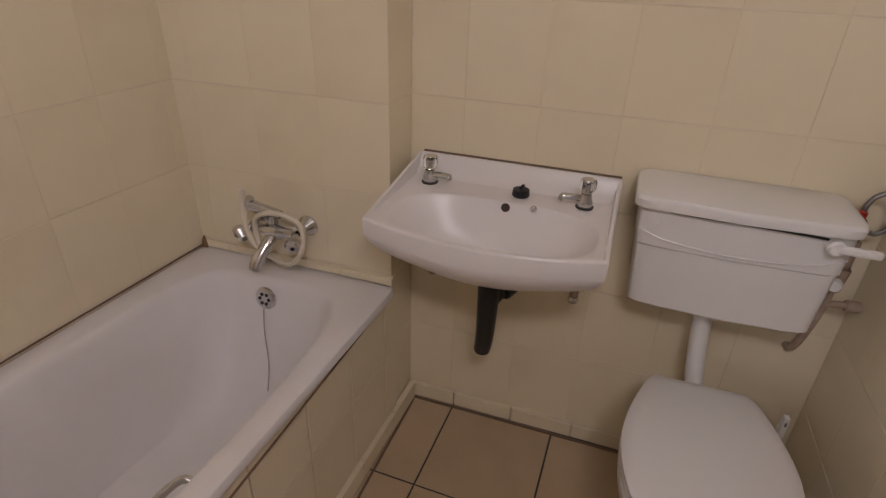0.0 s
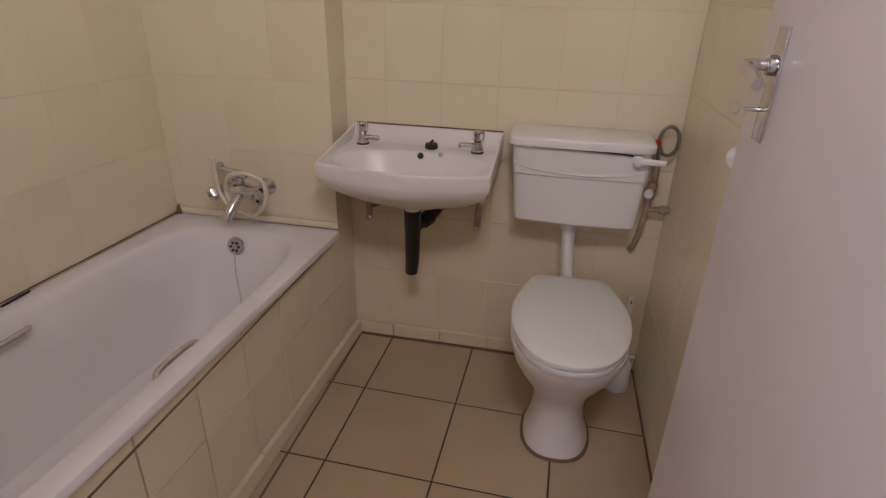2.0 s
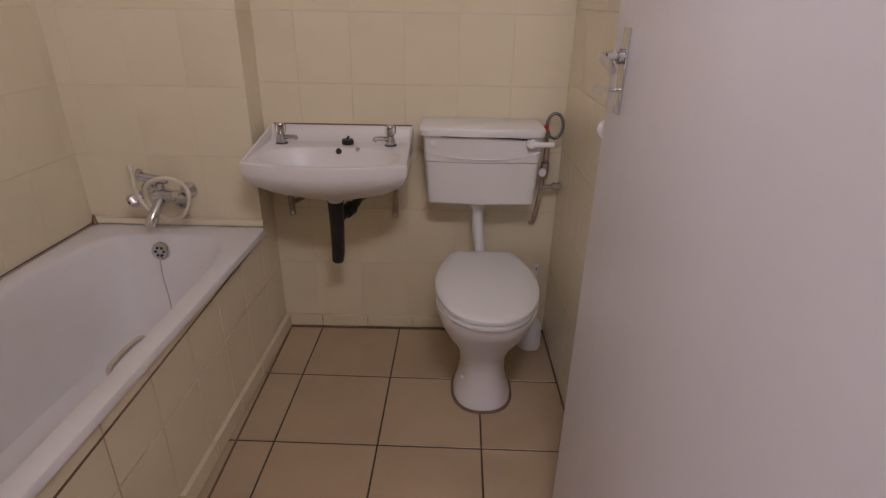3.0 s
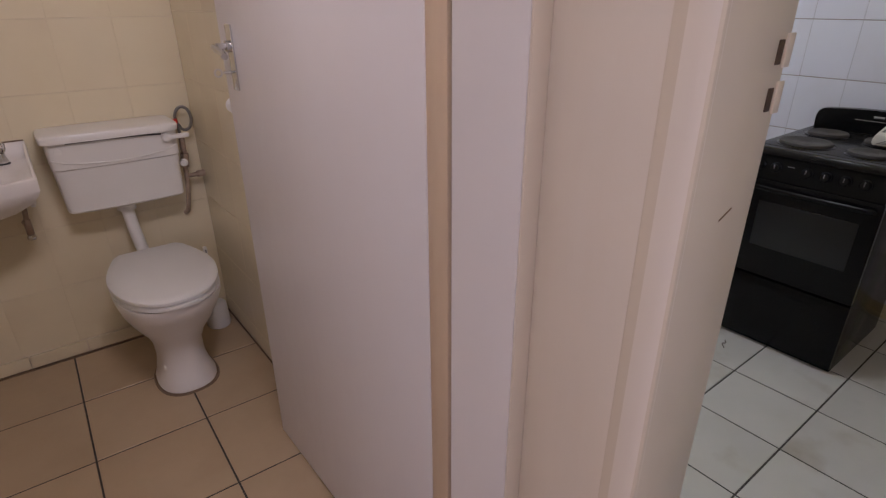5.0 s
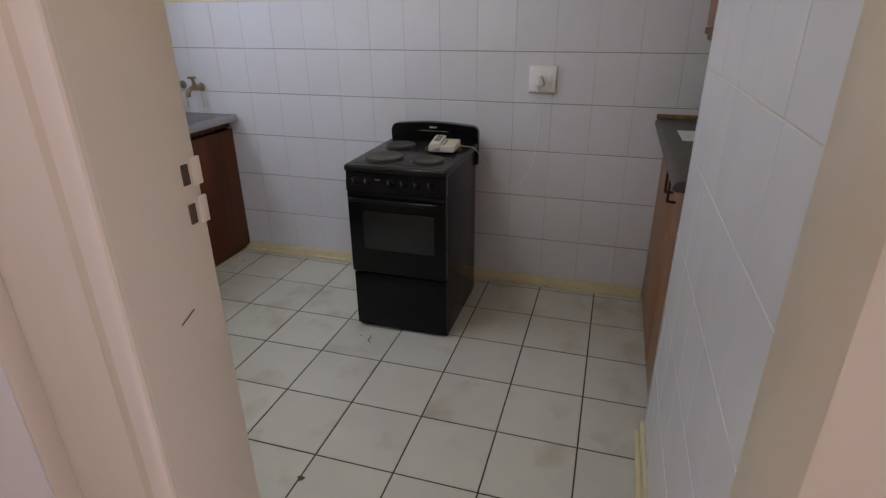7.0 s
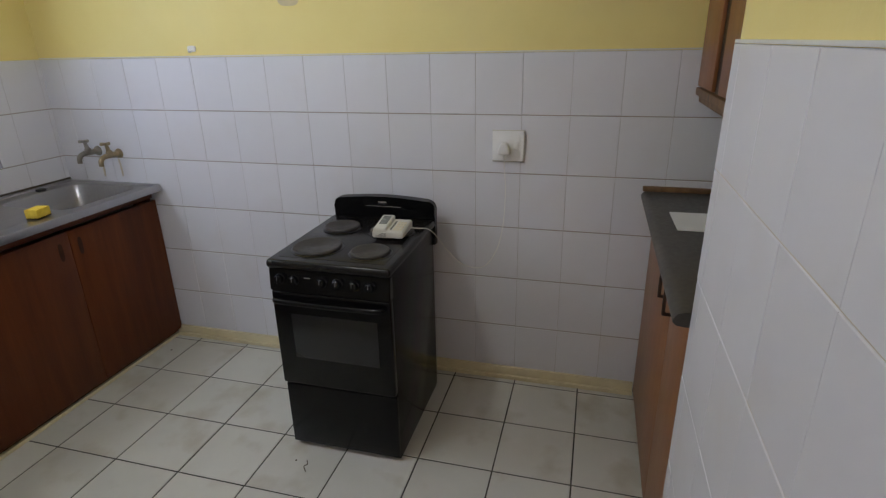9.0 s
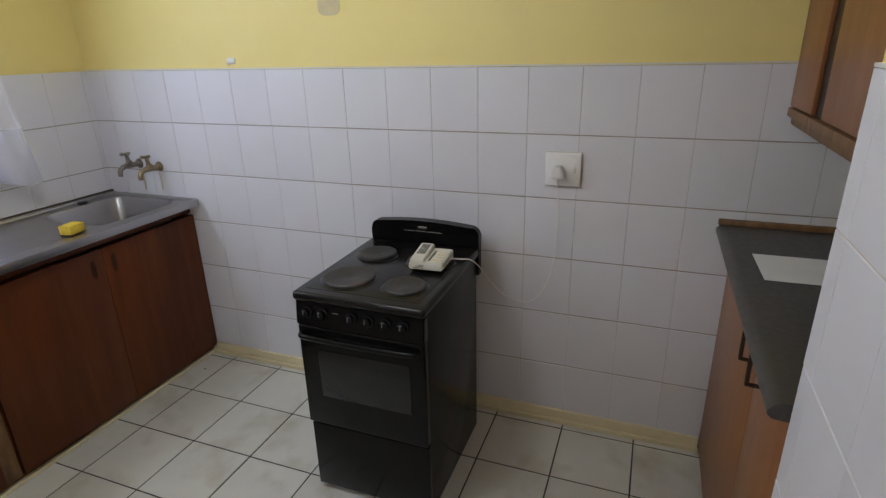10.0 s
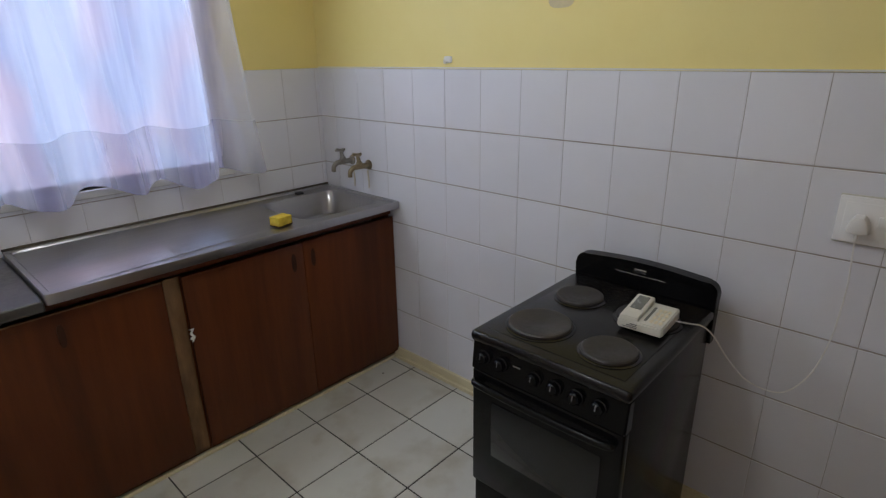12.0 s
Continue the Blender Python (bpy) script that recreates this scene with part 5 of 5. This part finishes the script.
# ---- skirtings and small floor things ----
def skirting(name, boxes, mat, label):
    bm = bmesh.new()
    for b in boxes:
        box(*b, bevel=0.003, bm=bm)
    return single(name, bm, mat, label, "skirting", kind="structure")


skirting("baseboard_stove_wall", [(STOVE_X - 0.016, -0.55, 0, STOVE_X, 1.99, 0.06), (STOVE_X - 0.032, -0.55, 0, STOVE_X - 0.0165, 1.985, 0.02)], SKIRT_PAINT, "cream painted skirting with a floor bead")
skirting("baseboard_partition", [(JAMB_X1 + 0.002, PART_Y, 0, 2.455, PART_Y + 0.014, 0.07), (JAMB_X1 + 0.002, PART_Y + 0.0145, 0, 2.455, PART_Y + 0.03, 0.02)], SKIRT_PAINT, "cream painted skirting with a floor bead")
for x, y, r in ((1.90, 0.60, 0.016), (2.79, 0.785, 0.006), (3.40, 1.9, 0.008)):
    ob = bmesh.new()
    bmesh.ops.create_icosphere(ob, subdivisions=2, radius=r)
    for v in ob.verts:
        v.co *= 0.7 + 0.5 * noise.noise(v.co * 90)
        v.co.z *= 0.35
    c = single("dirt_crumb", ob, DUST, "small dark crumb of dirt on the floor tiles", "dirt", group="floor crumbs")
    c.location = (x, y, r * 0.22)
single("hair_tie", tube([(2.80, 0.74, 0.003), (2.78, 0.728, 0.003), (2.765, 0.735, 0.003), (2.74, 0.715, 0.003)], 0.0018, 6), DUST, "thin dark thread on the floor beside the stove", "thread")


# ---- tiles ----
def tile_mesh(w, h, t, mat, edge=0.0016):
    a, b = w / 2, h / 2
    v = [(-a, -b, -t), (a, -b, -t), (a, b, -t), (-a, b, -t), (-a, -b, -edge), (a, -b, -edge), (a, b, -edge), (-a, b, -edge),
         (-a + edge, -b + edge, 0), (a - edge, -b + edge, 0), (a - edge, b - edge, 0), (-a + edge, b - edge, 0)]
    f = [(8, 9, 10, 11)] + [(i, (i + 1) % 4, 4 + (i + 1) % 4, 4 + i) for i in range(4)] + [(4 + i, 4 + (i + 1) % 4, 8 + (i + 1) % 4, 8 + i) for i in range(4)]
    me = bpy.data.meshes.new("tile")
    me.from_pydata(v, [], f)
    me.materials.append(mat)
    return me


_meshes = {}


def cut(rects, hole):
    out = []
    for a0, a1, b0, b1 in rects:
        h0, h1, g0, g1 = hole
        if h0 >= a1 or h1 <= a0 or g0 >= b1 or g1 <= b0:
            out.append((a0, a1, b0, b1))
            continue
        out += [r for r in ((a0, min(a1, h0), b0, b1), (max(a0, h1), a1, b0, b1), (max(a0, h0), min(a1, h1), b0, min(b1, g0)), (max(a0, h0), min(a1, h1), max(b0, g1), b1)) if r[1] - r[0] > 0.012 and r[3] - r[2] > 0.012]
    return out


def lay(parent, name, frame_m, us, vs, u0, u1, v0, v1, mat, gap, thick=0.006, holes=(), tilt=0.16, across=0.22):
    """Tiles on the plane frame_m (local x, y along it, z out of it), joints at us and vs."""
    ku = [u0] + [u for u in us if u0 + 0.015 < u < u1 - 0.015] + [u1]
    kv = [v0] + [v for v in vs if v0 + 0.015 < v < v1 - 0.015] + [v1]
    rnd = random.Random(len(name) * 31 + len(ku))
    for a0, a1 in zip(ku, ku[1:]):
        for b0, b1 in zip(kv, kv[1:]):
            rects = [(a0, a1, b0, b1)]
            for h in holes:
                rects = cut(rects, h)
            for c0, c1, d0, d1 in rects:
                w, h = round(c1 - c0 - gap * across, 4), round(d1 - d0 - gap, 4)
                if w < 0.006 or h < 0.006:
                    continue
                key = (w, h, thick, mat.name)
                if key not in _meshes:
                    _meshes[key] = tile_mesh(w, h, thick, mat, 0.0009 if mat is CREAM_TILE else 0.0016)
                ob = new(name, _meshes[key])
                ob.parent = parent
                ob.matrix_parent_inverse = parent.matrix_world.inverted()
                ob.matrix_basis = frame_m @ Matrix.Translation(((c0 + c1) / 2, (d0 + d1) / 2, rnd.uniform(-0.0005, 0.0003))) @ pose(0, 0, 0, rnd.uniform(-tilt, tilt), rnd.uniform(-tilt, tilt), 0)


def steps(start, pitch, low, high):
    k0 = math.ceil((low - start) / pitch)
    k1 = math.floor((high - start) / pitch)
    return [start + pitch * k for k in range(k0, k1 + 1)]


def plane(origin, u, v):
    u, v = Vector(u), Vector(v)
    w = u.cross(v)
    return Matrix(((u.x, v.x, w.x, origin[0]), (u.y, v.y, w.y, origin[1]), (u.z, v.z, w.z, origin[2]), (0, 0, 0, 1)))


def bed(parent, b, mat, label):
    part("grout", box(*b), mat, parent, label)


bpy.context.view_layer.update()
# stove wall: local x runs along -y
ROWS_K = steps(1.536, 0.25, 0.0, 1.536)
bed(wall_stove, (STOVE_X + 0.0018, -1.055, 0.0, STOVE_X + 0.0098, WINDOW_Y, 1.534), GROUT_WHITE, "dull pale grout")
lay(wall_stove, "tile", plane((STOVE_X, 0, 0), (0, -1, 0), (0, 0, 1)), [-y for y in reversed(steps(0.211, 0.1985, -1.05, WINDOW_Y))], ROWS_K, -WINDOW_Y - 0.004, 1.055, 0.02, 1.536, WHITE_TILE, 0.004)
part("tile_trim", box(STOVE_X + 0.001, -1.055, 1.536, STOVE_X + 0.012, WINDOW_Y, 1.541), WINDOW_PAINT, wall_stove, "thin white bead on top of the tiles")
# window wall
bm = box(JAMB_X1, WINDOW_Y + 0.002, 0.0, WIN[0], WINDOW_Y + 0.0098, 1.534)
box(WIN[1], WINDOW_Y + 0.002, 0.0, STOVE_X + 0.002, WINDOW_Y + 0.0098, 1.534, bm=bm)
box(WIN[0], WINDOW_Y + 0.002, 0.0, WIN[1], WINDOW_Y + 0.0098, WIN[2] - 0.031, bm=bm)
part("grout", bm, GROUT_WHITE, wall_window, "dull pale grout")
lay(wall_window, "tile", plane((0, WINDOW_Y, 0), (1, 0, 0), (0, 0, 1)), steps(3.365, 0.1985, 1.3, 3.58), ROWS_K, 1.3, STOVE_X + 0.004, 0.85, 1.536, WHITE_TILE, 0.004, holes=[(WIN[0], WIN[1], WIN[2] - 0.031, 2.2)])
# partition: local x runs along -x
bed(wall_partition, (JAMB_X1 + 0.001, PART_Y - 0.0098, 0.0, 2.460, PART_Y - 0.002, 1.566), GROUT_PALE, "dull pale grout")
lay(wall_partition, "tile", plane((0, PART_Y, 0), (-1, 0, 0), (0, 0, 1)), [-x for x in reversed(steps(2.004, 0.1985, JAMB_X1, 2.46))], [r + 0.040 for r in ROWS_K if r < 1.5], -2.461, -JAMB_X1 - 0.002, 0.02, 1.568, WHITE_TILE, 0.0022)
part("tile_trim", box(JAMB_X1 + 0.002, PART_Y - 0.011, 1.568, 2.463, PART_Y - 0.001, 1.574), WINDOW_PAINT, wall_partition, "thin white bead on top of the tiles")

# bathroom back wall, step wall, its return, left and right walls
ROWS_B = steps(1.07, 0.25, 0.0, 1.85)
bed(wall_back, (-0.0018, BACK_Y + 0.0015, 0.0, RIGHT_X + 0.009, BACK_Y + 0.0098, 1.82), GROUT_CREAM, "stained cream grout")
lay(wall_back, "tile", plane((0, BACK_Y, 0), (1, 0, 0), (0, 0, 1)), steps(0.151, 0.2, 0, RIGHT_X), ROWS_B, 0.0, RIGHT_X, 0.062, 1.82, CREAM_TILE, 0.002, tilt=0.018, across=0.04)
lay(wall_back, "skirting_tile", plane((0, BACK_Y - 0.012, 0), (1, 0, 0), (0, 0, 1)), steps(0.168, 0.203, 0.02, RIGHT_X), [], 0.004, RIGHT_X, 0.004, 0.062, CREAM_TILE, 0.005, thick=0.013, across=1.0)
bed(wall_step, (LEFT_X - 0.05, STEP_Y + 0.0012, 0.3, -0.0025, STEP_Y + 0.0098, 1.82), GROUT_CREAM, "stained cream grout")
lay(wall_step, "tile", plane((0, STEP_Y, 0), (1, 0, 0), (0, 0, 1)), steps(-0.205, 0.2, LEFT_X, 0), ROWS_B, LEFT_X - 0.01, -0.001, 0.578, 1.82, CREAM_TILE, 0.002, tilt=0.018, across=0.04)
lay(wall_step, "bead_tile", plane((0, STEP_Y - 0.014, 0), (1, 0, 0), (0, 0, 1)), steps(-0.56, 0.2, LEFT_X, 0), [], LEFT_X + 0.002, 0.006, 0.548, 0.574, CREAM_TILE, 0.003, thick=0.015)
bed(wall_step, (-0.0115, STEP_Y + 0.003, 0.0, -0.0015, BACK_Y + 0.009, 1.819), GROUT_CREAM, "stained cream grout")
lay(wall_step, "tile", plane((0.0, 0, 0), (0, 1, 0), (0, 0, 1)), [], ROWS_B, STEP_Y, BACK_Y, 0.062, 1.82, CREAM_TILE, 0.002, tilt=0.018, across=0.04)
bed(wall_left, (LEFT_X - 0.0098, 0.45, 0.3, LEFT_X - 0.0015, STEP_Y + 0.03, 1.82), GROUT_CREAM, "stained cream grout")
lay(wall_left, "tile", plane((LEFT_X, 0, 0), (0, 1, 0), (0, 0, 1)), steps(1.572, 0.2, 0.45, STEP_Y), ROWS_B, 0.45, STEP_Y, 0.557, 1.82, CREAM_TILE, 0.002, tilt=0.018, across=0.04)
part("sealant", box(LEFT_X - 0.002, 0.5, 0.545, LEFT_X + 0.002, STEP_Y, 0.549, 0.001), GROUT_DARK, wall_left, "mouldy dark sealant line along the bath")
bed(wall_right, (RIGHT_X + 0.0015, 0.45, 0.0, RIGHT_X + 0.0118, BACK_Y + 0.008, 1.818), GROUT_CREAM, "stained cream grout")
lay(wall_right, "tile", plane((RIGHT_X, 0, 0), (0, -1, 0), (0, 0, 1)), [-y for y in reversed(steps(2.18, 0.2, 0.45, BACK_Y))], [r + 0.02 for r in ROWS_B], -BACK_Y, -0.46, 0.004, 1.82, CREAM_TILE, 0.002, tilt=0.018, across=0.04)

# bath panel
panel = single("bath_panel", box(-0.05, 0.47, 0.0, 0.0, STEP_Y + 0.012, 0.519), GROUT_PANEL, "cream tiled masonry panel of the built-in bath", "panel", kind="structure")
lay(panel, "tile", plane((0.0075, 0, 0), (0, 1, 0), (0, 0, 1)), steps(1.573, 0.2, 0.5, STEP_Y), [0.32], 0.48, STEP_Y + 0.006, 0.07, 0.518, CREAM_TILE, 0.0048, thick=0.0075, across=1.0)
lay(panel, "skirting_tile", plane((0.021, 0, 0), (0, 1, 0), (0, 0, 1)), steps(1.79, 0.21, 0.5, BACK_Y), [], 0.48, BACK_Y - 0.014, 0.003, 0.07, CREAM_TILE, 0.005, thick=0.02, across=1.0)

# floors
FLOOR_SKEW = Matrix.Translation((0, STEP_Y, 0)) @ pose(0, 0, 0, 0, 0, -1.2) @ Matrix.Translation((0, -STEP_Y, 0))
SKEW = Matrix.Translation((0, STEP_Y, 0)) @ pose(0, 0, 0, 0, 0, -2.0) @ Matrix.Translation((0, -STEP_Y, 0))
lay(floor, "bathroom_floor_tile", FLOOR_SKEW @ plane((0, 0, 0), (1, 0, 0), (0, 1, 0)), steps(0.163, 0.3485, -1.2, 1.2), steps(2.028, 0.3645, -1.35, 2.45), -0.03, RIGHT_X + 0.02, 0.46, BACK_Y + 0.045, BATH_FLOOR, 0.006, thick=0.008, tilt=0.08, across=1.0)
lay(floor, "hall_floor_tile", plane((0, 0, 0), (1, 0, 0), (0, 1, 0)), steps(0.148, 0.3575, -1.2, 1.17), steps(2.018, 0.363, -1.35, 2.4), -1.2, JAMB_X0 + 0.06, -1.35, 0.43, BATH_FLOOR, 0.006, thick=0.008, tilt=0.08, across=1.0)
lay(floor, "kitchen_floor_tile", plane((0, 0, 0), (1, 0, 0), (0, 1, 0)), steps(2.318, 0.303, 1.0, STOVE_X), steps(0.306, 0.303, -1.2, 2.2), JAMB_X0 + 0.06, STOVE_X + 0.01, -1.06, 2.05, KITCHEN_FLOOR, 0.006, thick=0.008, holes=[(1.0, RIGHT_X + 0.125, 0.30, 2.1)], tilt=0.08, across=1.0)

# the bath, its panel and the wall behind it stand slightly askew
for ob in (wall_left, panel, tub):
    ob.matrix_world = SKEW @ ob.matrix_world

# dark strips for the shaded gap where walls meet the floor, and small damage
part("dirt_line", box(0.02, BACK_Y - 0.022, -0.002, RIGHT_X - 0.004, BACK_Y - 0.0125, 0.0045, 0.001), GROUT_DARK, wall_back, "dark strip for the shaded gap along the floor")
part("dirt_line", box(0.0205, 0.5, -0.002, 0.028, BACK_Y - 0.03, 0.003, 0.001), GROUT_DARK, panel, "dark strip for the shaded gap along the floor")
part("dirt_line", box(RIGHT_X - 0.006, 0.5, -0.002, RIGHT_X - 0.0005, BACK_Y - 0.013, 0.005, 0.001), GROUT_DARK, wall_right, "dark strip for the shaded gap along the floor")
part("open_joint", box(LEFT_X - 0.001, 1.475, 0.5495, LEFT_X + 0.0022, 1.565, 0.5555), RUBBER, wall_left, "open black gap above the bath edge")
part("rust_spot", loft([super_ring(LEFT_X + 0.016, STEP_Y - 0.013, z, w, w * 0.7, 2.2, 12) for z, w in ((0.546, 0.012), (0.566, 0.009), (0.585, 0.003))]), WOOD_RAW, wall_step, "brown rotten sealant in the corner")
# Dark strip drawn in place of the crack under the rim.
part("rim_gap", box(0.004, 0.5, 0.5175, 0.0082, STEP_Y - 0.01, 0.5205), GROUT_PANEL, panel, "dark strip drawn for the cracked gap below the bath rim")
